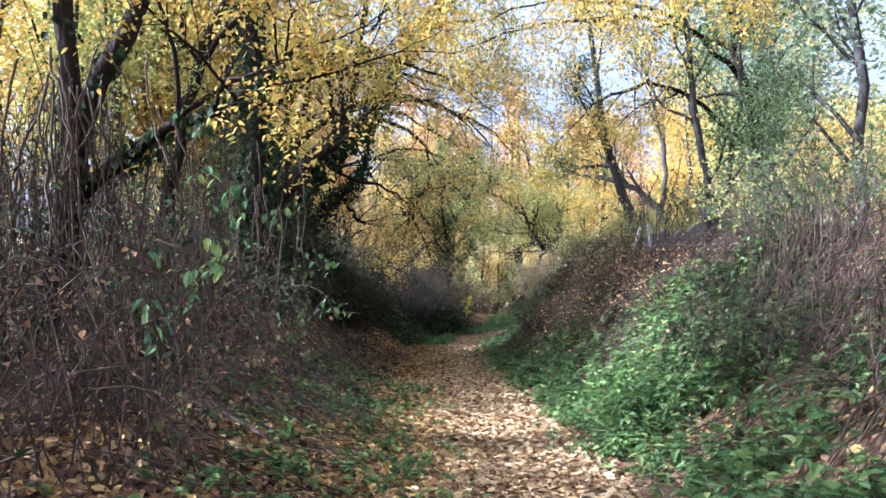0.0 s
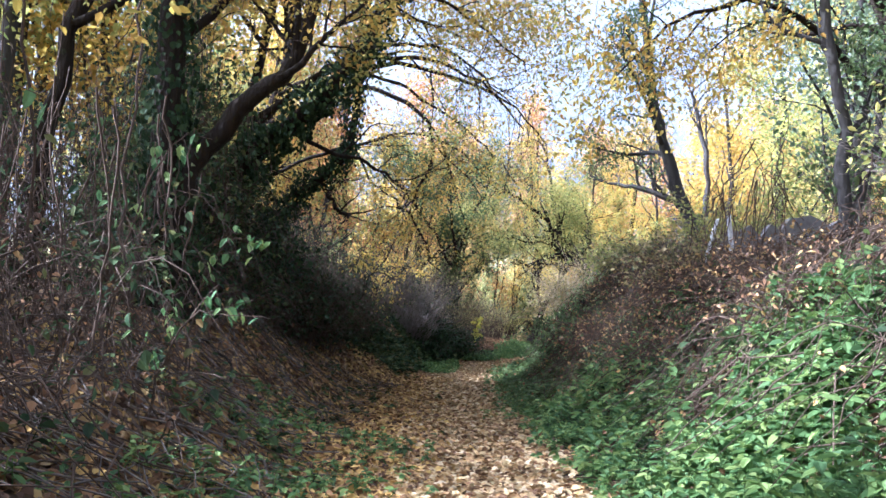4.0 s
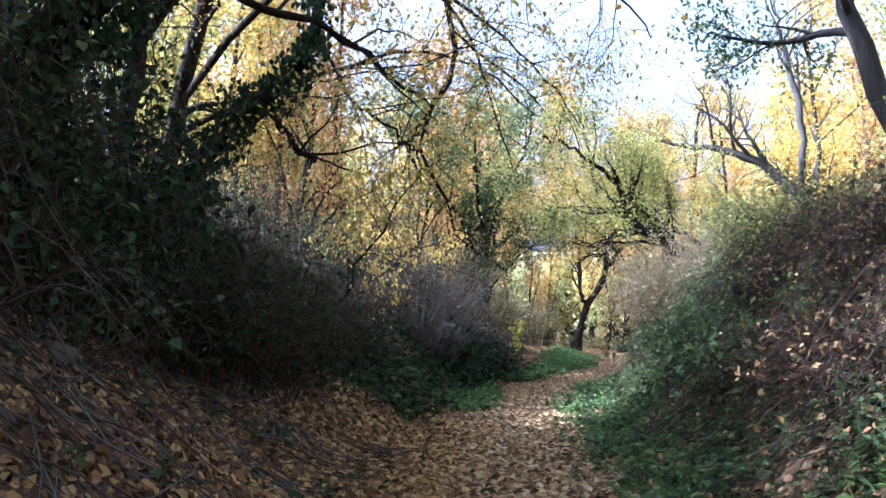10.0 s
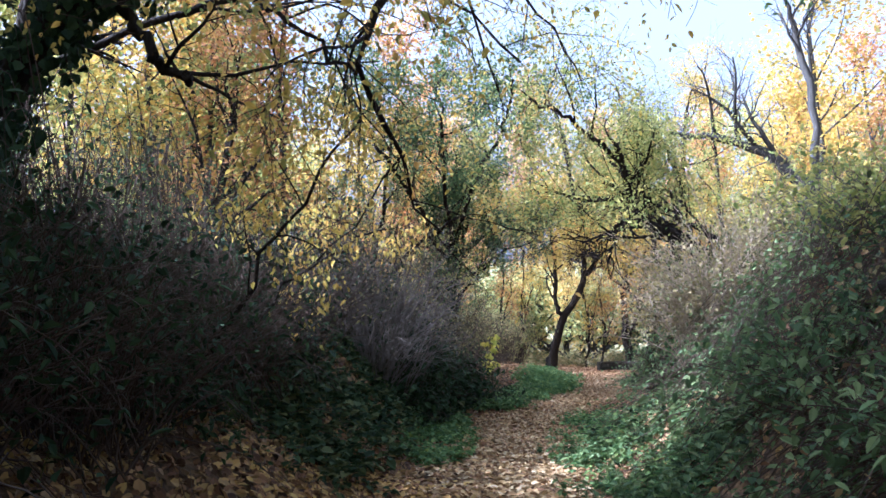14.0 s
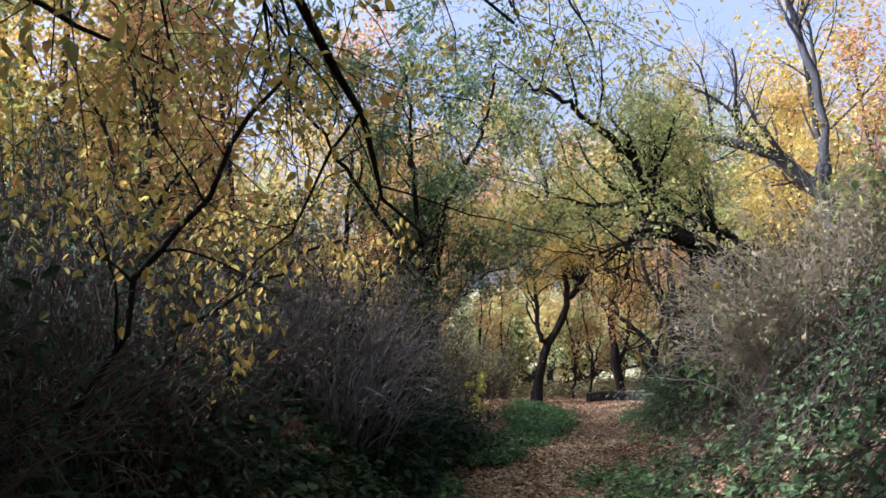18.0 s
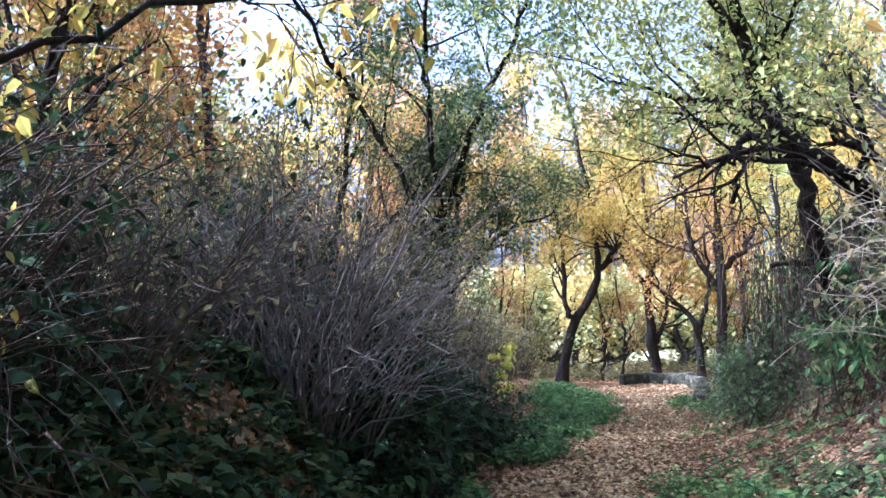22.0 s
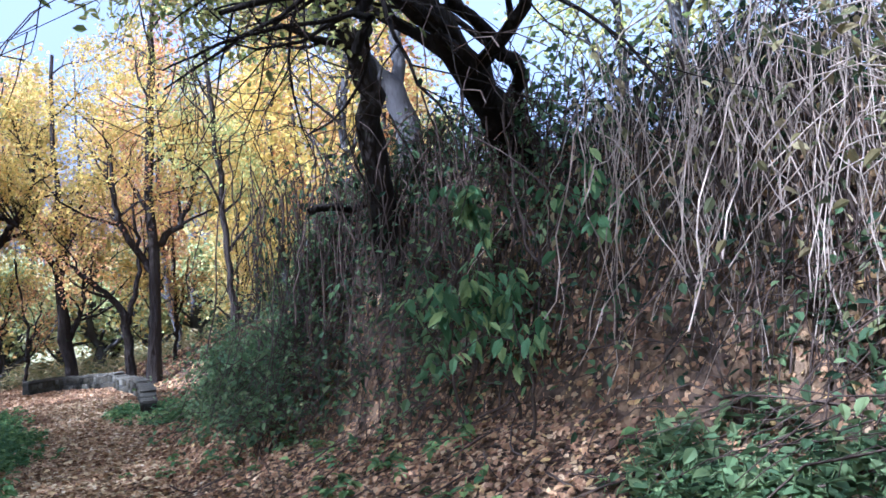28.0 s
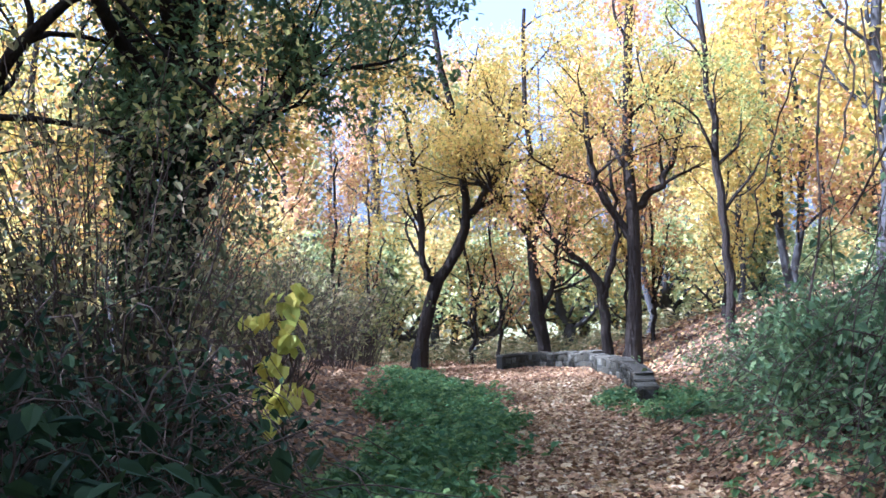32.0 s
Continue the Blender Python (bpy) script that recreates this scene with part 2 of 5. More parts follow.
def solid_material(name, colours, scale, fine=40.0, rough=0.85, bump=0.4, stretch=None, dist=0.02, speck=None, tints=None, meadow=None):
    """Opaque rough surface with grain at two scales and relief."""
    m, nt, out = node_material(name)
    big = noise_fac(nt, scale, 5, stretch=stretch)
    small = noise_fac(nt, fine, 6, stretch=stretch)
    col = ramp(nt, colours, big)
    col = mixed(nt, col, (0.45, 0.42, 0.4), ramp(nt, [(0.9, 0.9, 0.9), (0, 0, 0), (0, 0, 0)], small), "MULTIPLY")
    if tints:
        col = mixed(nt, col, ramp(nt, tints, nt.nodes.new("ShaderNodeObjectInfo").outputs["Random"]), 1.0, "MULTIPLY")
    if meadow:
        tc = nt.nodes.new("ShaderNodeTexCoord")
        sep = nt.nodes.new("ShaderNodeSeparateXYZ")
        nt.links.new(tc.outputs["Object"], sep.inputs[0])
        edge = nt.nodes.new("ShaderNodeMapRange")
        edge.inputs["From Min"].default_value, edge.inputs["From Max"].default_value = 50.5, 54.0
        nt.links.new(sep.outputs["Y"], edge.inputs["Value"])
        cells = nt.nodes.new("ShaderNodeTexVoronoi")
        cells.inputs["Scale"].default_value = 15.0
        nt.links.new(tc.outputs["Object"], cells.inputs["Vector"])
        cell = nt.nodes.new("ShaderNodeSeparateColor")
        nt.links.new(cells.outputs["Color"], cell.inputs[0])
        mould = ramp(nt, [(0.04, 0.026, 0.016), (0.09, 0.055, 0.03), (0.16, 0.095, 0.05), (0.26, 0.16, 0.07), (0.11, 0.075, 0.045)], cell.outputs[0])
        col = mixed(nt, col, mould, ramp(nt, [(0.35, 0.35, 0.35), (0.75, 0.75, 0.75)], noise_fac(nt, 0.7, 3)))
        col = mixed(nt, col, ramp(nt, meadow, noise_fac(nt, 2.0, 6)), edge.outputs[0])
    if speck:
        col = mixed(nt, col, speck, ramp(nt, [(0, 0, 0), (0, 0, 0), (0, 0, 0), (1, 1, 1)], noise_fac(nt, scale * 2.3, 4)))
    b = nt.nodes.new("ShaderNodeBsdfPrincipled")
    b.inputs["Specular IOR Level"].default_value = 0.12
    b.inputs["Roughness"].default_value = rough
    nt.links.new(col, b.inputs["Base Color"])
    bp = nt.nodes.new("ShaderNodeBump")
    bp.inputs["Strength"].default_value, bp.inputs["Distance"].default_value = bump, dist
    nt.links.new(small, bp.inputs["Height"])
    nt.links.new(bp.outputs[0], b.inputs["Normal"])
    nt.links.new(b.outputs[0], out.inputs[0])
    return m


MAT = {
    "bark": solid_material("dark_bark", [(0.009, 0.0065, 0.0045), (0.022, 0.016, 0.011), (0.052, 0.039, 0.028)], 3.0, 16.0, 0.9, 1.0, (1, 1, 0.25), 0.08, (0.06, 0.08, 0.03)),
    "bark_pale": solid_material("grey_bark", [(0.026, 0.023, 0.02), (0.05, 0.045, 0.04), (0.095, 0.085, 0.075)], 4.0, 26.0, 0.9, 0.7, (1, 1, 0.3), 0.03, (0.1, 0.12, 0.06)),
    "twig": solid_material("grey_twig", [(0.07, 0.055, 0.045), (0.14, 0.115, 0.095), (0.25, 0.215, 0.18)], 6.0, 60.0, 0.8, 0.3),
    "twig_brown": solid_material("brown_twig", [(0.03, 0.021, 0.014), (0.075, 0.051, 0.035), (0.15, 0.108, 0.078)], 6.0, 60.0, 0.85, 0.3),
    "cane": solid_material("dry_cane", [(0.07, 0.048, 0.034), (0.16, 0.11, 0.078), (0.29, 0.21, 0.155)], 6.0, 60.0, 0.85, 0.3),
    "straw": solid_material("dry_stem", [(0.2, 0.15, 0.1), (0.34, 0.26, 0.18), (0.45, 0.37, 0.27)], 8.0, 60.0, 0.8, 0.2),
    "soil": solid_material("leaf_mould_soil", [(0.03, 0.02, 0.013), (0.065, 0.045, 0.028), (0.12, 0.08, 0.045)], 1.2, 18.0, 0.95, 0.8, None, 0.05, None, None, ((0.17, 0.17, 0.07), (0.36, 0.31, 0.17))),
    "stone": solid_material("weathered_stone", [(0.08, 0.08, 0.065), (0.2, 0.19, 0.16), (0.38, 0.36, 0.31)], 2.0, 12.0, 0.9, 0.8, None, 0.02, (0.06, 0.08, 0.03), [(0.12, 0.11, 0.08), (0.16, 0.14, 0.1), (0.2, 0.18, 0.13), (0.25, 0.23, 0.18), (0.6, 0.57, 0.48)]),
    "cap_stone": solid_material("mossy_capping", [(0.035, 0.03, 0.02), (0.075, 0.065, 0.045), (0.14, 0.12, 0.085)], 3.0, 14.0, 0.95, 0.8, None, 0.02, (0.05, 0.06, 0.02)),
    "mortar": solid_material("mossy_mortar", [(0.02, 0.018, 0.013), (0.04, 0.036, 0.027), (0.07, 0.065, 0.05)], 5.0, 40.0, 0.95, 0.8),
    "render_wall": solid_material("stained_render", [(0.1, 0.093, 0.088), (0.16, 0.148, 0.14), (0.23, 0.212, 0.2)], 1.5, 20.0, 0.9, 0.3),
    "pale_concrete": solid_material("pale_concrete", [(0.5, 0.5, 0.52), (0.62, 0.62, 0.63), (0.7, 0.7, 0.7)], 5.0, 40.0, 0.9, 0.4),
    # blue in the yellow leaf is raised to paint in pale haze
    "yellow": leaf_material("yellow_leaf", [(0.3, 0.28, 0.065), (0.5, 0.38, 0.075), (0.6, 0.43, 0.08), (0.54, 0.31, 0.075)], 0.5),
    "orange": leaf_material("orange_leaf", [(0.55, 0.38, 0.1), (0.56, 0.31, 0.09), (0.46, 0.22, 0.08), (0.33, 0.17, 0.09)], 0.5),
    "lime": leaf_material("yellow_green_leaf", [(0.17, 0.22, 0.06), (0.3, 0.32, 0.09), (0.43, 0.4, 0.11), (0.52, 0.45, 0.13)], 0.5),
    "green": leaf_material("green_leaf", [(0.07, 0.11, 0.045), (0.12, 0.175, 0.065), (0.21, 0.26, 0.095)], 0.4),
    "ivy": leaf_material("dark_ivy_leaf", [(0.016, 0.028, 0.013), (0.03, 0.05, 0.021), (0.055, 0.085, 0.033)], 0.2, 0.65, False, 0.1),
    "bramble": leaf_material("bramble_leaf", [(0.022, 0.036, 0.017), (0.044, 0.07, 0.03), (0.08, 0.115, 0.045), (0.15, 0.15, 0.055)], 0.3, 0.7, False, 0.1),
    "nettle": leaf_material("nettle_leaf", [(0.065, 0.122, 0.044), (0.118, 0.198, 0.062), (0.235, 0.305, 0.088)], 0.45),
    # green greyed so that lens haze is put into the leaf colour
    "hazy": leaf_material("haze_greyed_leaf", [(0.09, 0.13, 0.08), (0.16, 0.21, 0.12), (0.26, 0.29, 0.15)], 0.5),
    "olive": leaf_material("olive_leaf", [(0.08, 0.09, 0.04), (0.16, 0.15, 0.06), (0.28, 0.23, 0.09), (0.34, 0.26, 0.13)], 0.4),
    "litter": leaf_material("fallen_leaf", [(0.06, 0.038, 0.025), (0.125, 0.07, 0.042), (0.21, 0.115, 0.06), (0.33, 0.19, 0.09), (0.44, 0.3, 0.105), (0.28, 0.19, 0.12)], 0.12, 0.8, False, 0.1),
    "litter_gold": leaf_material("golden_fallen_leaf", [(0.15, 0.085, 0.05), (0.28, 0.17, 0.08), (0.4, 0.26, 0.115), (0.46, 0.34, 0.175), (0.5, 0.4, 0.25)], 0.12, 0.8, False, 0.1),
    "litter_yellow": leaf_material("yellow_fallen_leaf", [(0.18, 0.1, 0.05), (0.36, 0.21, 0.08), (0.52, 0.36, 0.11), (0.5, 0.31, 0.1)], 0.15, 0.8, False, 0.1),
    "litter_red": leaf_material("red_brown_fallen_leaf", [(0.13, 0.072, 0.04), (0.24, 0.135, 0.065), (0.34, 0.195, 0.09), (0.41, 0.285, 0.15)], 0.12, 0.8, False, 0.1),
    "litter_one": leaf_material("single_fallen_leaf", [(0.18, 0.09, 0.05), (0.34, 0.18, 0.08), (0.46, 0.3, 0.12), (0.5, 0.38, 0.2)], 0.12, 0.7, True),
    "lemon": leaf_material("lemon_leaf", [(0.42, 0.44, 0.08), (0.58, 0.52, 0.08), (0.62, 0.5, 0.08)], 0.45, 0.45, True),
    "broad": leaf_material("broad_green_leaf", [(0.08, 0.16, 0.06), (0.14, 0.24, 0.09), (0.28, 0.34, 0.1)], 0.45, 0.6, True),
    "far_yellow": leaf_material("far_yellow_leaf", [(0.35, 0.33, 0.12), (0.52, 0.43, 0.13), (0.58, 0.42, 0.12), (0.54, 0.31, 0.1)], 0.5),
    "far_orange": leaf_material("far_orange_leaf", [(0.52, 0.4, 0.14), (0.54, 0.33, 0.12), (0.45, 0.25, 0.12), (0.36, 0.22, 0.14)], 0.5),
    "far_green": leaf_material("far_green_leaf", [(0.14, 0.18, 0.07), (0.25, 0.28, 0.1), (0.38, 0.37, 0.13), (0.46, 0.4, 0.15)], 0.5),
}

# ---------------------------------------------------------------- ground
LINE_Y = [-40, 0, 6, 14, 17.7, 21, 25.7, 30, 31, 34, 37, 40.5, 45, 60]
LINE_X = [0.6, 0.6, 0.5, 0.0, -0.3, -0.35, -0.3, 0.15, 0.6, 1.55, 2.35, 3.6, 4.2, 4.5]


def centre(y):
    return np.interp(y, LINE_Y, LINE_X)


def smooth(u):
    u = np.clip(u, 0, 1)
    return u * u * (3 - 2 * u)


def height(x, y):
    """The lie of the land: a sunken path between two banks that opens to a level clearing."""
    x, y = np.asarray(x, float), np.asarray(y, float)
    d = x - centre(y)
    a, b = smooth((y - 24) / 4), smooth((y - 34) / 6)
    soft = np.interp(y, [8, 17], [0, 1])
    r1 = 2.1 * smooth((d - 1.1 + 0.15 * soft) / (3.0 - 0.5 * soft)) + 0.12 * np.clip(d - 3.5, 0, 20)
    r2 = 0.62 * np.clip((d - 0.9) / 2.0, 0, 1) + 1.75 * smooth((x - 2.95 - 0.6 * np.clip(y - 33, 0, 20)) / 0.85) + 0.12 * np.clip(d - 4.5, 0, 20)
    r3 = 1.3 * smooth((d - 2.0) / 4.5) + 0.16 * np.clip(d - 5, 0, 30)
    right = (r1 * (1 - a) + r2 * a) * (1 - b) + r3 * b
    e = smooth((y - 28) / 4)
    amp = np.interp(y, [0, 8, 10.6, 14, 16, 18, 20.5, 24, 27, 29], [0.5, 0.55, 0.85, 1.3, 1.6, 1.4, 0.8, 0.75, 1.2, 1.2])
    l1 = amp * smooth((-d - np.interp(y, [9, 13, 19, 22], [0.85, 1.35, 1.35, 0.95])) / np.interp(y, [18, 25], [2.4, 1.7])) + 0.15 * np.clip(-d - 3.4, 0, 20)
    l2 = 0.45 * smooth((-d - 1.2) / 4) + 0.05 * np.clip(-d - 5, 0, 30)
    left = l1 * (1 - e) + l2 * e
    z = np.where(d > 0, right, left)
    far = smooth((y - 58) / 50)
    z = z * (1 - smooth((y - 46) / 14)) + far * 9.0
    bump = 0.05 * np.sin(x * 2.1 + 0.6 * y) * np.sin(y * 1.7 - 0.4 * x) + 0.03 * np.sin(x * 5.3) * np.sin(y * 4.7)
    return 0.08 + 0.08 * smooth((y - 35) / 8) * (1 - smooth((y - 52) / 6)) + z + bump * smooth((np.abs(d) - 0.7) / 0.8) - 0.03 * np.clip(1 - np.abs(d) / 0.8, 0, 1)


def axis_steps(lo, hi, fine, out):
    s = list(np.arange(lo, hi + fine, fine))
    step, a, b = fine, lo, hi
    while b < out:
        step *= 1.35
        a, b = a - step, b + step
        s = [a] + s + [b]
    return np.array(s)


def ground_sheet():
    xs, ys = axis_steps(-8, 11, 0.16, 420), axis_steps(-2, 58, 0.2, 520)
    X, Y = np.meshgrid(xs, ys)
    Z = height(X, Y)
    idx = np.arange(X.size).reshape(X.shape)
    F = np.stack([idx[:-1, :-1], idx[:-1, 1:], idx[1:, 1:], idx[1:, :-1]], -1).reshape(-1, 4)
    return np.stack([X, Y, Z], -1).reshape(-1, 3), F


ground = part_mesh("ground", ground_sheet(), MAT["soil"])
tagged(ground, "dark woodland soil with leaf mould rising into two banks", "ground", kind="structure")


def on_ground(x, y, lift=0.0):
    return np.stack([x, y, height(x, y) + lift], -1)


def slope_normal(x, y):
    h = 0.08
    gx, gy = (height(x + h, y) - height(x - h, y)) / (2 * h), (height(x, y + h) - height(x, y - h)) / (2 * h)
    return unit(np.stack([-gx, -gy, np.ones_like(gx)], -1))


def fallen(n, pick, size, rng=RNG, tilt=0.6, lift=0.012):
    """Leaves lying on the ground at places from pick(n)."""
    x, y = pick(n)
    nrm = unit(slope_normal(x, y) + rng.normal(size=(len(x), 3)) * tilt * 0.6)
    d = rng.normal(size=(len(x), 3))
    d = unit(d - nrm * (d * nrm).sum(-1, keepdims=True))
    at = on_ground(x, y, lift + 0.02 * rng.random(len(x)))
    s = size * (0.5 + 0.9 * rng.random(len(x)))
    return leaf_blades(at - d * s[:, None] * 0.5, d, nrm, s, 0.72, 0.35, -0.12)


def strip(lo, hi, y0, y1, soft=0.25, rng=RNG, power=1.0):
    """Places at offsets lo..hi from the path's middle, denser towards the start."""
    def pick(n):
        y = y0 + (y1 - y0) * rng.random(n) ** power
        return centre(y) + rng.uniform(lo, hi, n) + rng.normal(size=n) * soft, y
    return pick

# ---------------------------------------------------------------- plants
LANE_Y, LANE_X = [-5, 0, 7, 12, 17, 24, 27, 29], [0.0, 0.0, -0.25, -0.55, -0.9, -0.8, -0.3, 0.0]


def open_way(P, half=0.8, head=2.25):
    """Which points leave the trodden way open."""
    P = np.asarray(P)
    x = np.interp(P[..., 1], LANE_Y, LANE_X)
    inside = (np.abs(P[..., 0] - x) < half) & (P[..., 2] < head) & (P[..., 1] < 31)
    return ~inside


def keep_lines(P, R, half=0.8, head=2.25):
    ok = open_way(P, half, head).all(-1)
    return P[ok], R[ok]


def keep_blades(geo, half=0.8, head=2.25):
    V = geo[0].reshape(-1, 6, 3)
    V = V[open_way(V, half, head).all(-1)]
    i = np.arange(len(V))[:, None] * 6
    return V.reshape(-1, 3), np.stack([i + [0, 1, 2, 3], i + [0, 3, 4, 5]], 1).reshape(-1, 4)


def shifted(geo, by):
    return geo[0] - by, geo[1]


def single_tubes(name, P, R, sides, material, root):
    """One object for each polyline."""
    for a, b in zip(P, R):
        part_mesh(name, tubes(a[None], b[None], sides), material, root)


def mass(name, geo, material, root, label="", smooth=True):
    """Pieces too many to tell apart, as one part."""
    if len(geo[1]):
        tagged(part_mesh(name, geo, material, root, label, smooth), kind="stuff")


def tree(name, strokes, label, limbs=(5, 2.0), twigs=(5, 0.9), sprays=(4, 0.45), leaf=None, per=10, size=0.08, bark="bark",
         ivy=0, ivy_size=0.08, ivy_depth=0.25, lift=0.25, droop=0.05, u0=0.45, sides=9, category="tree", group="", seed=1, spread=0.9, leaf_spread=0.08, width=0.5, hang=0.4, floor=0.0, clad=99):
    """strokes: polylines with start and end radius, the first the trunk. Limbs, twigs and leafy sprays grow on them."""
    rng = np.random.default_rng(seed)
    base = strokes[0][0][0]
    root = thing(name, base, label, category, group)
    root_inv = np.array(base)
    S = []
    for p, a, b in strokes:
        if b > 0.045:
            p = list(p) + [tuple(np.array(p[-1]) + unit(np.array(p[-1]) - np.array(p[-2])) * (0.9 + 14 * b) * 0.5 + rng.normal(size=3) * 0.15)]
            p.append(tuple(np.array(p[-1]) + (np.array(p[-1]) - np.array(p[-2])) * 0.9 + rng.normal(size=3) * 0.2))
            b = 0.02
        S.append(stroke(p, a, b, 18, 0.03, rng))
    wood = []
    for n, (P, R) in enumerate(S):
        R = R * (1 + 0.07 * rng.normal(size=R.shape))
        if n == 0:
            R[0, :2] *= (1.3, 1.08)
        wood.append(part_mesh("trunk" if n == 0 else "limb", tubes(P - root_inv, R, sides), MAT[bark], root))
    P0, R0 = np.concatenate([s[0] for s in S]), np.concatenate([s[1] for s in S])
    if limbs:
        P1, R1 = grow(P0, R0, limbs[0], limbs[1], spread, lift, 0.35, u0, 8, 0.55, droop, rng)
        own = np.repeat(np.arange(len(S)), limbs[0])[open_way(P1).all(-1)]
        P1, R1 = keep_lines(P1, R1)
        P2, R2 = keep_lines(*grow(P1, R1, twigs[0], twigs[1], spread, lift * 0.6, 0.4, 0.25, 6, 0.5, droop * 1.5, rng))
        for a, b, o in zip(P1, R1, own):
            part_mesh("branch", tubes((a - root_inv)[None], b[None], 5), MAT[bark], wood[o])
        mass("branchwork", tubes(P2 - root_inv, R2, 4), MAT[bark], root)
        if sprays:
            P3, R3 = keep_lines(*grow(P2, R2, sprays[0], sprays[1], 0.9, 0.05, 0.4, 0.2, 4, 0.5, droop * 2, rng))
            mass("twigwork", tubes(P3 - root_inv, np.maximum(R3, 0.0025), 3), MAT["twig_brown"], root)
            if leaf and per:
                mass("crown", shifted(keep_blades(leaves_on(P3[P3[:, -1, 2] > floor], per, size, rng, leaf_spread, hang, 0.1, width)), root_inv), MAT[leaf], root, smooth=False)
    if ivy:
        n = ivy // min(len(S), clad)
        geos = []
        for P, R in S[:clad]:
            k = P.shape[1]
            u = rng.random(n) * 0.98 * (k - 1)
            i = u.astype(int)
            f = (u - i)[:, None]
            at = P[0, i] * (1 - f) + P[0, i + 1] * f
            out = rand_dirs(n, rng)
            t = unit(P[0, i + 1] - P[0, i])
            out = unit(out - t * (out * t).sum(-1, keepdims=True))
            lump = 0.55 + 0.45 * np.sin(u * 2.3 + seed) * np.sin(u * 0.9 + 2 * out[:, 0])
            at = at + out * (R[0, i][:, None] + ivy_depth * (rng.random(n) ** 0.6 * lump)[:, None])
            d = rand_dirs(n, rng) * 0.5
            d[:, 2] -= 0.8
            geos.append(leaf_blades(at - root_inv, d, unit(out + rand_dirs(n, rng) * 0.7), ivy_size * (0.6 + 0.7 * rng.random(n)), 0.85, 0.2))
        mass("ivy", joined(*geos), MAT["ivy"], root, "dark glossy ivy leaves", smooth=False)
    return root


def shrub(name, x, y, label, stems=40, height_m=2.0, reach=1.2, foot=0.3, lean=(0, 0), wood="twig_brown", rad=0.008, twigs=4, twig_len=0.5,
          leaf=None, per=4, size=0.06, droop=0.5, category="shrub", group="", seed=1, width=0.5, wig=0.12, u0=0.25, sink=0.05, k=9, hang=0.4, splay=1.0, half=0.8, single=True):
    """Many stems from one foot that rise, spread and arch over."""
    rng = np.random.default_rng(seed)
    root = thing(name, (x, y, float(height(x, y)) - sink), label, category, group)
    a = rng.random(stems) * TAU
    r = foot * np.sqrt(rng.random(stems))
    p = np.stack([r * np.cos(a), r * np.sin(a), np.zeros(stems)], -1)
    p[:, 2] = height(x + p[:, 0], y + p[:, 1]) - height(x, y)
    out = np.stack([np.cos(a), np.sin(a), np.zeros(stems)], -1) * (reach * (0.2 + 0.9 * rng.random(stems)) * splay)[:, None] + [lean[0], lean[1], 0]
    h = height_m * (0.55 + 0.5 * rng.random(stems))
    s = np.linspace(0, 1, k)[None, :, None]
    P = p[:, None] + out[:, None] * s**1.25 + np.array([0, 0, 1.0]) * h[:, None, None] * (s - droop * s**2.6 * rng.uniform(0.3, 1.2, (stems, 1, 1)))
    P = P + np.cumsum(rng.normal(size=P.shape) * wig * 0.25, axis=1) * (s > 0)
    R = rad * (0.6 + 0.8 * rng.random((stems, 1))) * np.linspace(1, 0.3, k)[None]
    here = np.array(root.location)
    P, R = keep_lines(P + here, R, half)
    if single:
        single_tubes("stem", P - here, R, 4, MAT[wood], root)
    else:
        mass("stemwork", tubes(P - here, R, 4), MAT[wood], root)
    last = P
    if twigs:
        Q, S = keep_lines(*grow(P, R, twigs, twig_len, 0.6, 0.1, 0.3, u0, 5, 0.6, 0.08, rng), half)
        mass("twigwork", tubes(Q - here, np.maximum(S, 0.002), 3), MAT[wood], root)
        last = Q
    if leaf and per:
        mass("foliage", shifted(keep_blades(leaves_on(last, per, size, rng, 0.04, hang, 0.1, width), half), here), MAT[leaf], root, smooth=False)
    return root


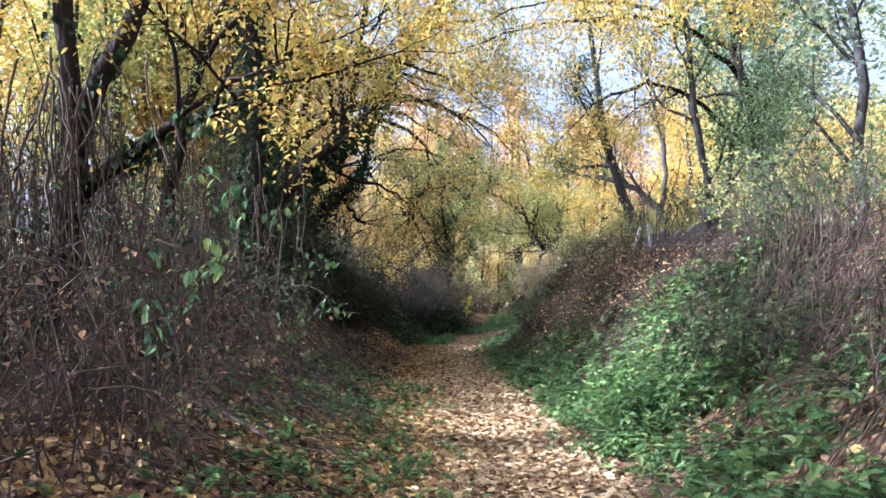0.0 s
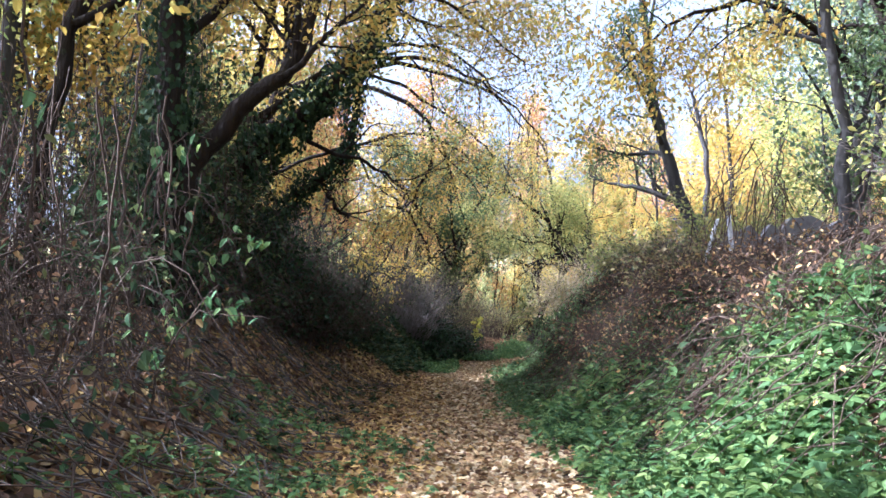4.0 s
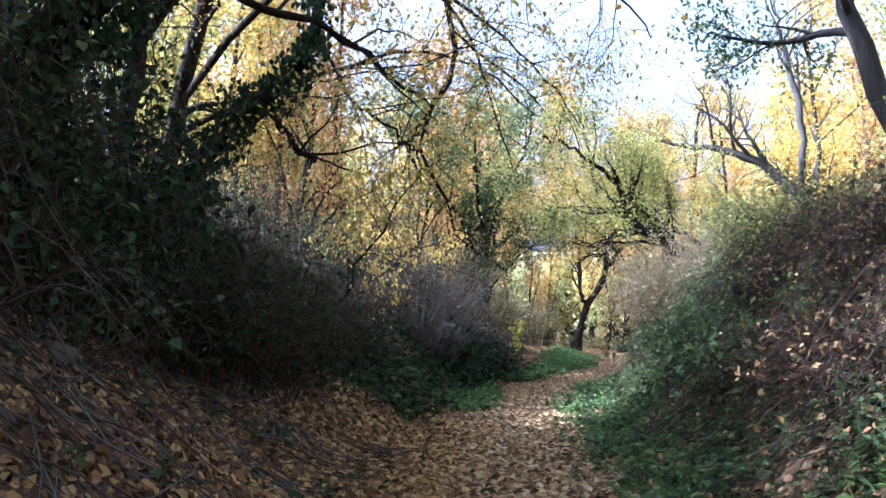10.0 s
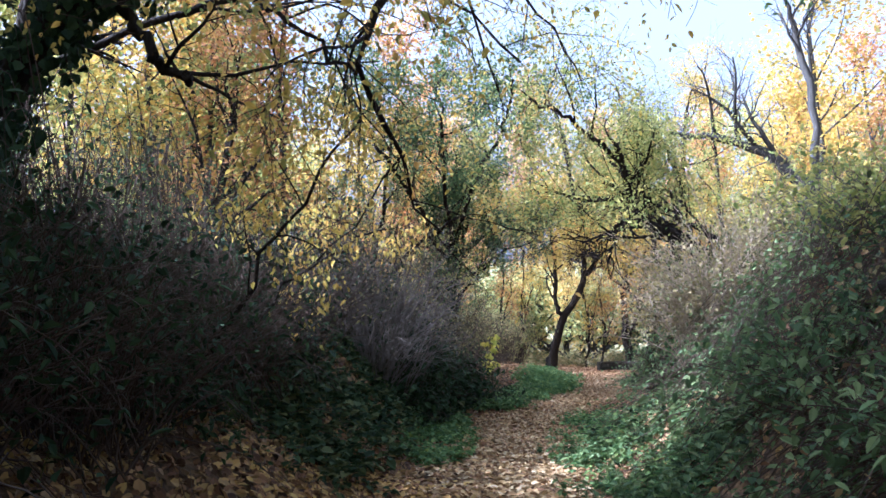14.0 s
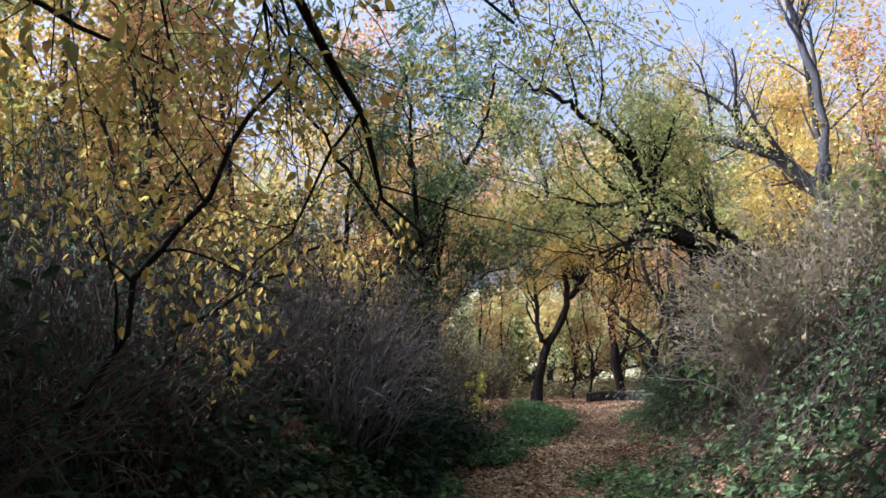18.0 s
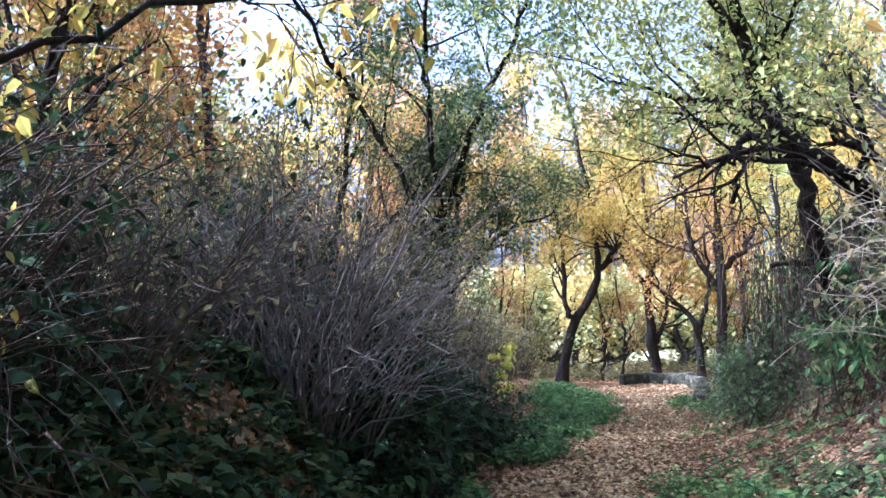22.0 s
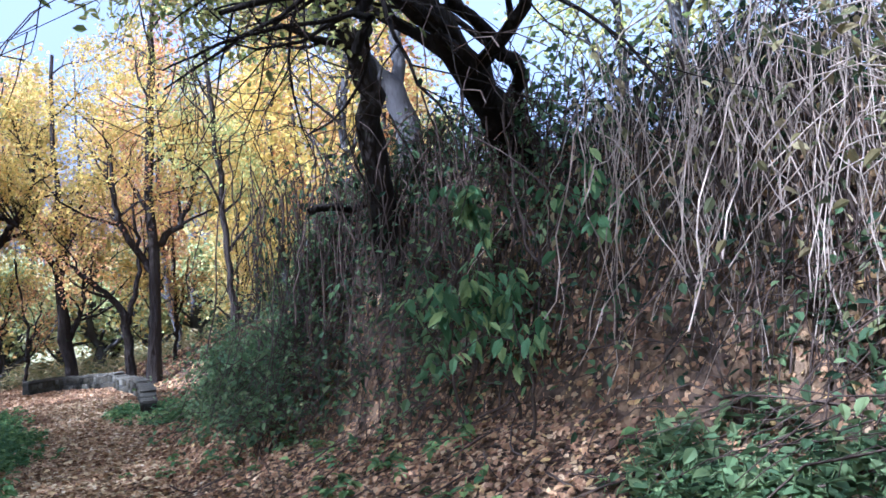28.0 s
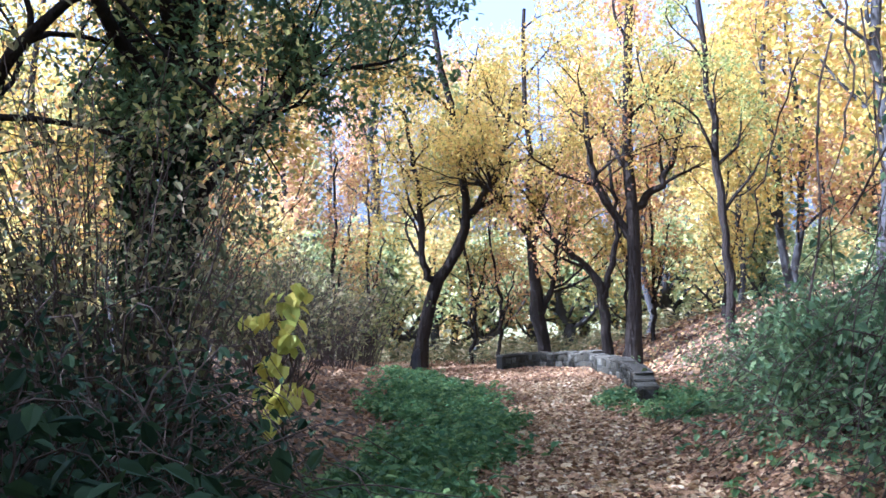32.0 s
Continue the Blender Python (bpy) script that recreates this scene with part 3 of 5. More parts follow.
def tangle(name, x, y, ax, ay, h, label, canes=120, leaf="bramble", per=10, size=0.055, wood="twig_brown", rad=0.005, seed=1, category="bramble",
           group="bramble thickets on the banks", width=0.6, length=1.3, lift=0.6, split=False, dead=0):
    """A mound of arching canes over an ellipse of ground."""
    rng = np.random.default_rng(seed)
    z0 = float(height(x, y))
    root = thing(name, (x, y, z0), label, category, group)
    a, r = rng.random(canes) * TAU, np.sqrt(rng.random(canes))
    px, py = ax * r * np.cos(a), ay * r * np.sin(a)
    pz = height(x + px, y + py) - z0
    dome = h * (1 - 0.8 * r**2) * (0.4 + 0.8 * rng.random(canes))
    d = rng.random(canes) * TAU
    k = 8
    s = np.linspace(0, 1, k)[None, :, None]
    ln = length * (0.5 + 0.8 * rng.random(canes))
    run = np.stack([np.cos(d), np.sin(d), np.zeros(canes)], -1) * ln[:, None]
    P = np.stack([px, py, pz], -1)[:, None] + run[:, None] * (s - 0.15)
    arc = 4 * s[..., 0] * (1 - s[..., 0]) * 0.55 + s[..., 0] * 0.45
    P[..., 2] += dome[:, None] * arc * (1 + lift * 0.3)
    P += np.cumsum(rng.normal(size=P.shape) * 0.03, axis=1)
    floor = height(x + P[..., 0], y + P[..., 1]) - z0
    hug = 0.8 if x > 0 else 0.3
    P[..., 2] += hug * (floor - pz[:, None])
    P[..., 2] = np.maximum(P[..., 2], floor + 0.01)
    R = rad * (0.6 + 0.9 * rng.random((canes, 1))) * np.linspace(1, 0.4, k)[None]
    here = np.array(root.location)
    P, R = keep_lines(P + here, R)
    if split:
        single_tubes("cane", P[:300] - here, R[:300], 3, MAT[wood], root)
        if len(P) > 300:
            mass("canework", tubes(P[300:] - here, R[300:], 3), MAT[wood], root)
    else:
        mass("canework", tubes(P - here, R, 3), MAT[wood], root)
    if dead:
        C = P.mean(1)
        live = np.sin(C[:, 0] * 2.9 + 1.3 * C[:, 1] + seed) + rng.normal(size=len(P)) * 0.5 > 0.55
        mass("dead_foliage", shifted(keep_blades(leaves_on(P[~live], dead, 0.048, rng, 0.07, 0.6, 0.1, 0.7, 0.6)), here), MAT["litter"], root, "withered brown leaves", smooth=False)
        P = P[live]
    if leaf and per and len(P):
        mass("foliage", shifted(keep_blades(leaves_on(P, per, size, rng, 0.09, 0.3, 0.1, width, 0.9)), here), MAT[leaf], root, smooth=False)
    return root


def ground_cover(name, pick, n, label, leaf="nettle", tall=0.25, size=0.07, per=9, seed=1, category="plants", width=0.6):
    """Low leafy plants, past counting."""
    rng = np.random.default_rng(seed)
    x, y = pick(n)
    clump = np.sin(x * 3.1 + 0.7 * y + seed) * np.sin(y * 2.3 - 0.9 * x) + rng.normal(size=n) * 0.45
    x, y = x[clump > -0.35], y[clump > -0.35]
    n = len(x)
    foot = on_ground(x, y)
    h = tall * (0.4 + 0.8 * rng.random(n))
    tip = np.stack([rng.normal(size=n) * 0.06, rng.normal(size=n) * 0.06, h], -1)
    s = np.linspace(0, 1, 3)[None, :, None]
    P = foot[:, None] + tip[:, None] * s
    stems = tubes(P, np.full((n, 3), 0.003), 3)
    u = rng.random((n, per, 1)) * 0.8 + 0.2
    at = (foot[:, None] + tip[:, None] * u).reshape(-1, 3)
    a = rng.random(n * per) * TAU
    d = np.stack([np.cos(a), np.sin(a), rng.normal(size=n * per) * 0.3 - 0.1], -1)
    nrm = np.tile([0, 0, 1.0], (n * per, 1)) + rng.normal(size=(n * per, 3)) * 0.3
    blades = leaf_blades(at, d, unit(nrm), size * (0.6 + 0.8 * rng.random(n * per)), width, 0.3)
    ob = part_mesh(name, joined(stems, blades), MAT[leaf], smooth=False)
    return tagged(ob, label, category, kind="stuff")


def spot(x, y, rx, ry, rng=RNG):
    """Places thinning out from the middle of an ellipse."""
    def pick(n):
        a, r = rng.random(n) * TAU, rng.random(n) ** 0.6
        return x + rx * r * np.cos(a), y + ry * r * np.sin(a)
    return pick


def leafy_sapling(name, x, y, points, label, leaf, n, size, seed=1, category="sapling", width=0.8, wood="twig_brown"):
    """A thin stem whose large leaves hang singly."""
    rng = np.random.default_rng(seed)
    z = float(height(x, y))
    root = thing(name, (x, y, z), label, category)
    P, R = stroke(points, 0.012, 0.004, 12, 0.01, rng)
    part_mesh("stem", tubes(P, R, 5), MAT[wood], root)
    Q, S = grow(P, R, 7, 0.35, 0.9, 0.1, 0.2, 0.25, 5, 0.7, 0.1, rng)
    twigs = [part_mesh("twig", tubes(a[None], np.maximum(b, 0.003)[None], 3), MAT[wood], root) for a, b in zip(Q, S)]
    me = mesh_data("leaf", *leaf_blades(np.zeros((1, 3)), np.array([[1.0, 0, 0]]), np.array([[0, 0, 1.0]]), 1.0, width, 0.25, 0.12), MAT[leaf], False)
    for i in range(n):
        j, u = rng.integers(len(Q)), rng.integers(1, 5)
        ob = new("leaf", me)
        ob.parent = twigs[j]
        ob.location = Q[j, u] + rng.normal(size=3) * 0.03
        ob.rotation_euler = (rng.normal() * 0.6, 0.5 + rng.random() * 0.7, rng.random() * TAU)
        ob.scale = (size * (0.7 + 0.6 * rng.random()),) * 3
    return root


def creepers(name, x, y, z, sx, sy, drop, n, label, wood="twig", rad=0.006, seed=1, leaf=None, per=3, size=0.06, category="creeper"):
    """Bare stems that hang and loop down from above."""
    rng = np.random.default_rng(seed)
    here = np.array([x, y, float(height(x, y))])
    root = thing(name, here, label, category)
    k = 10
    top = np.stack([rng.normal(size=n) * sx, rng.normal(size=n) * sy, z - here[2] + rng.normal(size=n) * 0.25], -1)
    s = np.linspace(0, 1, k)[None, :, None]
    foot = top + np.stack([rng.normal(size=n) * 0.25, rng.normal(size=n) * 0.25, -drop * (0.5 + 0.6 * rng.random(n))], -1)
    P = top[:, None] * (1 - s) + foot[:, None] * s + np.cumsum(rng.normal(size=(n, k, 3)) * 0.025, axis=1)
    P[..., 2] = np.maximum(P[..., 2], height(P[..., 0] + x, P[..., 1] + y) - here[2] + 0.01)
    R = rad * (0.5 + rng.random((n, 1))) * np.ones((1, k))
    P, R = keep_lines(P + here, R)
    single_tubes("creeper_stem", P - here, R, 4, MAT[wood], root)
    if leaf:
        mass("foliage", shifted(keep_blades(leaves_on(P, per, size, rng, 0.06, 0.8, 0.0)), here), MAT[leaf], root, smooth=False)
    return root


def sticks(name, pick, n, length, label, wood="twig", rad=0.005, seed=1):
    """Dead twigs lying about, past counting."""
    rng = np.random.default_rng(seed)
    x, y = pick(n)
    a = rng.random(n) * TAU
    ln = length * (0.4 + rng.random(n))
    s = np.linspace(-0.5, 0.5, 5)[None, :]
    bend = rng.normal(size=(n, 1)) * 0.12 * ln[:, None] * (s * 2) ** 2
    px = x[:, None] + np.cos(a)[:, None] * ln[:, None] * s - np.sin(a)[:, None] * bend
    py = y[:, None] + np.sin(a)[:, None] * ln[:, None] * s + np.cos(a)[:, None] * bend
    pz = height(px, py) + 0.03 + 0.12 * rng.random((n, 1)) * rng.random((n, 1)) + rng.normal(size=(n, 1)) * 0.12 * np.abs(s)
    P = np.stack([px, py, np.maximum(pz, height(px, py) + 0.01)], -1)
    R = rad * (0.5 + rng.random((n, 1))) * np.linspace(1, 0.5, 5)[None]
    P, R = keep_lines(P, R, 0.5, 2.2)
    return tagged(part_mesh(name, tubes(P, R, 4), MAT[wood]), label, "twigs", kind="stuff")


def rock(name, x, y, size, label, seed=1, lift=0.0):
    rng = np.random.default_rng(seed)
    bm = bmesh.new()
    bmesh.ops.create_icosphere(bm, subdivisions=2, radius=1)
    for v in bm.verts:
        v.co *= 1 + 0.25 * noise.noise(v.co * 1.3 + Vector((seed, 0, 0))) + 0.05 * rng.normal()
        v.co = Vector((v.co.x * size, v.co.y * size * 0.8, v.co.z * size * 0.65))
    ob = part(name, bm, MAT["stone"])
    ob.location = (x, y, float(height(x, y)) + size * 0.3 + lift)
    return tagged(ob, label, "stone")

# ---------------------------------------------------------------- trees on the left bank
def gz(x, y, down=0.1):
    return float(height(x, y)) - down


tree("gnarled_tree", [([(-4.2, 8.4, gz(-4.2, 8.4)), (-4.0, 8.4, 2.0), (-3.8, 8.4, 3.1), (-3.35, 8.4, 4.35), (-2.7, 8.6, 6.2)], 0.17, 0.1),
                      ([(-3.85, 8.4, 2.6), (-4.1, 8.45, 4.4), (-4.3, 8.6, 6.5)], 0.12, 0.07),
                      ([(-3.9, 8.4, 2.5), (-3.3, 8.3, 2.9), (-2.96, 8.2, 3.05)], 0.09, 0.05)],
     "old dark leaning tree wrapped in bare creepers on the bank", (8, 2.2), (6, 1.0), (5, 0.5), "yellow", 17, 0.062, ivy=900, ivy_depth=0.12, u0=0.55, seed=11)
tree("ivy_tree", [([(-3.45, 14.2, gz(-3.45, 14.2)), (-3.5, 14.2, 2.6), (-3.55, 14.2, 4.2), (-3.7, 14.3, 7.0)], 0.26, 0.16),
                  ([(-3.4, 14.2, 2.2), (-3.2, 14.2, 3.0), (-2.6, 14.2, 3.76), (-2.15, 14.2, 4.3), (-1.9, 14.6, 6.0), (-1.7, 15.0, 7.6)], 0.14, 0.04),
                  ([(-3.55, 14.2, 4.4), (-2.6, 15.6, 5.8), (-1.4, 17.6, 6.4), (0.2, 19.8, 6.6)], 0.06, 0.012)],
     "large dark tree with a leaning limb and climbing ivy", (10, 2.4), (6, 1.1), (5, 0.5), "yellow", 24, 0.062, ivy=3200, ivy_depth=0.3, clad=1, u0=0.4, seed=12, leaf_spread=0.12)
tree("ivy_tree", [([(-4.2, 18.0, gz(-4.2, 18)), (-4.1, 18.0, 3.2), (-3.3, 18.0, 4.1), (-2.4, 18.0, 4.9), (-1.6, 18.3, 6.4)], 0.2, 0.1),
                  ([(-3.7, 18.1, 3.8), (-3.2, 18.4, 4.25), (-2.68, 18.5, 4.03), (-2.1, 18.9, 3.9), (-1.6, 19.3, 3.72), (-1.2, 20.2, 3.5)], 0.055, 0.012)],
     "leaning tree smothered in dark ivy with an arching branch", (6, 2.0), (5, 0.9), (4, 0.45), "yellow", 10, 0.06, ivy=5200, ivy_depth=0.38, clad=1, u0=0.5, seed=13)
tree("ivy_tree", [([(-4.6, 21.6, gz(-4.6, 21.6)), (-4.4, 21.6, 2.2), (-3.95, 21.6, 3.3), (-3.3, 21.6, 4.0), (-2.73, 21.6, 4.6), (-2.6, 21.7, 6.2)], 0.16, 0.08),
                  ([(-3.2, 21.6, 3.9), (-2.9, 21.6, 3.45), (-2.62, 21.56, 3.25)], 0.05, 0.03)],
     "ivy-clad trunk leaning towards the path with a broken stub", (4, 1.6), (4, 0.8), (4, 0.45), "lime", 14, 0.06, ivy=3600, ivy_depth=0.3, clad=1, u0=0.6, seed=14)
tree("yellow_tree", [([(-6.2, 25.4, gz(-6.2, 25.4)), (-6.0, 25.2, 2.5), (-5.4, 24.6, 4.8), (-4.6, 23.8, 7.0)], 0.2, 0.1),
                     ([(-5.4, 24.6, 4.7), (-3.6, 23.4, 6.1), (-2.6, 23.0, 6.2), (-1.3, 22.2, 5.5), (-1.12, 22.0, 4.4), (-1.45, 21.9, 3.85), (-1.47, 21.8, 3.4), (-1.28, 22.3, 2.98), (-1.17, 22.5, 2.68), (-0.9, 22.9, 2.3)], 0.06, 0.008),
                     ([(-3.2, 23.2, 6.1), (-2.9, 22.6, 5.2), (-2.35, 22.0, 4.15), (-2.0, 22.0, 3.85), (-1.66, 22.0, 3.52), (-1.49, 21.9, 3.4)], 0.026, 0.014),
                     ([(-5.6, 24.8, 4.2), (-4.4, 25.2, 5.0), (-3.2, 25.4, 5.4), (-1.6, 26.0, 5.9), (0.0, 26.4, 5.0)], 0.06, 0.015)],
     "tree with long drooping branches of yellow leaves", (8, 2.0), (5, 1.0), (5, 0.5), "yellow", 6, 0.058, lift=0.06, droop=0.09, u0=0.3, seed=15, hang=0.6, leaf_spread=0.15, floor=2.1)
tree("yellow_tree", [([(-5.2, 29.5, gz(-5.2, 29.5)), (-5.0, 29.5, 2.5), (-4.7, 29.7, 4.2), (-4.5, 29.8, 6.0)], 0.14, 0.03)],
     "slender tree in orange and yellow leaf behind the shrubs", (10, 2.2), (6, 1.1), (5, 0.5), "orange", 9, 0.075, u0=0.2, seed=16)
tree("overhanging_tree", [([(-5.6, 22.6, gz(-5.6, 22.6)), (-5.4, 22.4, 3.0), (-4.9, 22.0, 5.0), (-4.4, 21.6, 7.4)], 0.17, 0.06),
                          ([(-5.1, 22.1, 4.6), (-3.2, 21.0, 6.0), (-1.6, 20.2, 6.1), (-0.2, 19.6, 5.5), (0.6, 19.2, 4.6)], 0.07, 0.008),
                          ([(-4.8, 22.0, 5.2), (-2.8, 22.2, 6.4), (-0.9, 22.4, 6.4), (0.5, 22.2, 5.7), (1.2, 21.9, 4.7)], 0.07, 0.008),
                          ([(-3.2, 21.0, 6.0), (-1.8, 19.0, 5.9), (-0.6, 17.4, 5.3), (0.3, 16.4, 4.3)], 0.045, 0.007),
                          ([(-2.8, 22.2, 6.4), (-1.6, 24.0, 6.3), (-0.2, 25.4, 5.6), (0.8, 26.4, 4.7)], 0.045, 0.007)],
     "tree whose thin leafy branches hang over the path", (6, 1.6), (5, 0.9), (4, 0.45), "yellow", 3, 0.058, lift=0.0, droop=0.16, u0=0.4, seed=25, hang=0.9, leaf_spread=0.14, floor=3.2)
tree("overhanging_tree", [([(5.2, 15.2, gz(5.2, 15.2)), (5.0, 15.2, 3.6), (4.6, 15.1, 5.6), (4.2, 15.0, 7.6)], 0.12, 0.05),
                          ([(4.9, 15.2, 4.0), (3.4, 14.6, 5.0), (2.2, 14.2, 4.8), (1.3, 13.9, 4.0)], 0.05, 0.008),
                          ([(4.7, 15.1, 5.2), (3.2, 14.0, 6.0), (1.6, 13.2, 6.1), (0.2, 12.6, 5.6)], 0.05, 0.008),
                          ([(4.5, 15.1, 5.8), (3.0, 15.8, 6.6), (1.2, 16.2, 6.6), (-0.6, 16.4, 6.0)], 0.05, 0.008),
                          ([(4.6, 15.1, 5.6), (3.8, 13.0, 6.2), (3.2, 11.2, 6.0), (2.6, 9.8, 5.2)], 0.05, 0.008)],
     "tree on the bank with orange-yellow leaves over the path", (8, 1.6), (6, 0.8), (5, 0.4), "yellow", 13, 0.062, lift=0.05, droop=0.1, u0=0.3, seed=26, hang=0.6, leaf_spread=0.15, floor=3.2)
tree("overhanging_tree", [([(-5.2, 14.4, gz(-5.2, 14.4)), (-5.0, 14.4, 3.6), (-4.6, 14.5, 5.6), (-3.8, 14.7, 7.4)], 0.14, 0.05),
                          ([(-4.8, 14.4, 4.6), (-3.4, 15.0, 5.6), (-1.8, 15.8, 5.9), (-0.4, 16.6, 5.6), (0.6, 17.2, 5.0)], 0.055, 0.008),
                          ([(-4.7, 14.5, 5.4), (-3.2, 13.8, 6.4), (-1.4, 13.6, 6.6), (0.2, 13.8, 6.2)], 0.055, 0.008)],
     "tree on the bank in pale yellow-green leaf over the path", (8, 1.7), (6, 0.9), (5, 0.4), "lime", 15, 0.062, lift=0.05, droop=0.1, u0=0.3, seed=28, hang=0.5, leaf_spread=0.15, floor=3.0)
tree("slender_tree", [([(-2.9, 22.6, gz(-2.9, 22.6)), (-2.7, 22.6, 1.4), (-2.2, 22.6, 2.3), (-1.6, 22.8, 3.3)], 0.028, 0.01),
                      ([(-2.8, 22.6, 1.0), (-2.3, 23.4, 1.9), (-1.5, 24.2, 2.5)], 0.02, 0.008)],
     "thin leaning tree with hanging yellow leaves", (6, 0.8), (4, 0.5), (4, 0.25), "yellow", 7, 0.058, lift=0.15, droop=0.1, u0=0.45, seed=17, hang=0.9)

# ---------------------------------------------------------------- trees on the right bank
tree("bank_tree", [([(4.35, 21.9, gz(4.35, 21.9)), (4.0, 21.9, 3.4), (3.47, 21.9, 4.9), (3.2, 21.9, 6.0), (2.9, 22.2, 9.0)], 0.15, 0.06)],
     "grey-barked tree with small green leaves on the bank", (9, 2.0), (6, 1.0), (5, 0.5), "green", 38, 0.07, "bark_pale", u0=0.25, seed=21, leaf_spread=0.14)
tree("bank_tree", [([(3.6, 13.5, gz(3.6, 13.5)), (3.5, 13.5, 4.0), (3.2, 13.6, 6.0), (2.9, 14.0, 8.5)], 0.07, 0.03),
                   ([(3.6, 13.5, 2.2), (4.1, 13.7, 4.2), (4.3, 14.0, 7.0)], 0.05, 0.02)],
     "thin grey tree with sparse green leaves", (9, 1.8), (6, 0.9), (4, 0.45), "green", 30, 0.06, "bark_pale", u0=0.2, seed=22, leaf_spread=0.12)
tree("oak_tree", [([(4.0, 30.5, gz(4.0, 30.5)), (3.66, 30.3, 2.5), (3.25, 30.1, 2.82), (2.75, 29.8, 3.0), (2.2, 29.6, 3.32), (1.9, 29.5, 3.75), (1.65, 29.2, 4.5)], 0.145, 0.045),
                  ([(3.9, 30.4, 2.5), (3.55, 30.15, 3.05), (2.95, 29.9, 3.3), (2.3, 29.9, 3.75), (1.7, 30.2, 4.4)], 0.065, 0.025),
                  ([(2.25, 29.6, 3.3), (1.7, 29.15, 3.22), (1.53, 28.95, 2.95), (1.48, 28.9, 2.6)], 0.04, 0.02),
                  ([(2.75, 29.8, 3.0), (2.0, 29.2, 2.98), (1.35, 28.8, 2.9), (0.75, 28.3, 2.95)], 0.032, 0.008),
                  ([(2.0, 29.5, 3.6), (1.0, 29.2, 3.6), (0.2, 28.8, 3.75)], 0.034, 0.008),
                  ([(1.75, 29.3, 4.2), (0.9, 28.6, 4.7), (0.2, 28.0, 4.9)], 0.05, 0.012)],
     "gnarled oak leaning over the path with turning leaves", (7, 1.5), (5, 0.85), (4, 0.42), "lime", 17, 0.06, u0=0.3, seed=23, droop=0.08, leaf_spread=0.13, floor=3.15)
tree("oak_tree", [([(3.45, 31.6, gz(3.45, 31.6)), (3.2, 31.35, 2.6), (3.0, 31.15, 3.2), (2.7, 31.0, 3.55), (2.3, 30.9, 3.9), (1.7, 30.7, 4.1)], 0.12, 0.04),
                  ([(3.0, 31.15, 3.2), (3.15, 31.4, 4.0), (3.0, 31.6, 5.0)], 0.06, 0.02)],
     "dark crooked oak stem hung with creepers on the bank", (8, 1.5), (6, 0.9), (5, 0.42), "lime", 16, 0.06, u0=0.35, seed=27, leaf_spread=0.13, floor=3.4)
tree("oak_tree", [([(8.6, 38.2, gz(8.6, 38.2)), (8.3, 38.0, 4.6), (7.9, 38.0, 5.4), (6.9, 38.0, 6.2), (5.8, 38.2, 6.6)], 0.26, 0.1),
                  ([(8.1, 38.0, 5.0), (8.4, 38.2, 7.0), (8.0, 38.4, 9.5)], 0.14, 0.05)],
     "bare-crowned oak on the bank with thin upright twigs", (9, 2.2), (8, 1.2), (5, 0.7), None, 0, 0.08, "bark_pale", lift=0.6, u0=0.3, seed=24)

# ---------------------------------------------------------------- trees round the clearing
CLEAR = "trees round the clearing"
tree("clearing_tree", [([(2.63, 50.6, 0.0), (3.06, 50.6, 1.88), (3.52, 50.6, 2.72), (4.0, 50.6, 3.86), (3.85, 50.6, 5.4), (3.6, 50.6, 7.2), (3.2, 50.8, 9.5)], 0.185, 0.049),
                       ([(3.2, 50.6, 2.2), (2.86, 50.5, 2.6), (2.8, 50.5, 4.5), (2.5, 50.4, 6.5)], 0.123, 0.035),
                       ([(3.95, 50.6, 3.7), (4.8, 50.6, 5.0), (5.4, 50.8, 7.2)], 0.123, 0.035)],
     "dark leaning trunk forking into yellow autumn foliage", (9, 2.4), (6, 1.2), (5, 0.6), "yellow", 16, 0.085, u0=0.32, seed=31, group=CLEAR, droop=0.08)
tree("clearing_tree", [([(5.59, 49.7, 0.0), (5.4, 49.7, 2.0), (5.39, 49.7, 3.4), (5.4, 49.7, 5.1), (5.5, 50.0, 9.0)], 0.167, 0.042),
                       ([(5.45, 49.7, 1.2), (5.9, 49.7, 2.2), (6.0, 49.7, 3.2)], 0.0968, 0.028),
                       ([(5.4, 49.7, 3.2), (4.4, 49.6, 4.3), (4.0, 49.6, 4.6)], 0.088, 0.028)],
     "dark trunk with low side shoots and orange foliage", (9, 2.3), (6, 1.1), (5, 0.6), "yellow", 16, 0.085, u0=0.32, seed=32, group=CLEAR)
tree("clearing_tree", [([(6.75, 47.1, 0.0), (6.92, 47.1, 3.1), (6.9, 47.1, 4.6), (7.2, 47.3, 8.5)], 0.167, 0.049),
                       ([(6.9, 47.1, 2.9), (6.1, 47.0, 4.2), (6.0, 47.0, 6.0)], 0.106, 0.035),
                       ([(6.9, 47.1, 3.4), (7.9, 47.2, 4.4), (8.4, 47.3, 6.0)], 0.106, 0.035)],
     "upright dark trunk with spreading limbs and yellow leaves", (9, 2.5), (6, 1.1), (5, 0.6), "yellow", 16, 0.085, u0=0.32, seed=33, group=CLEAR)
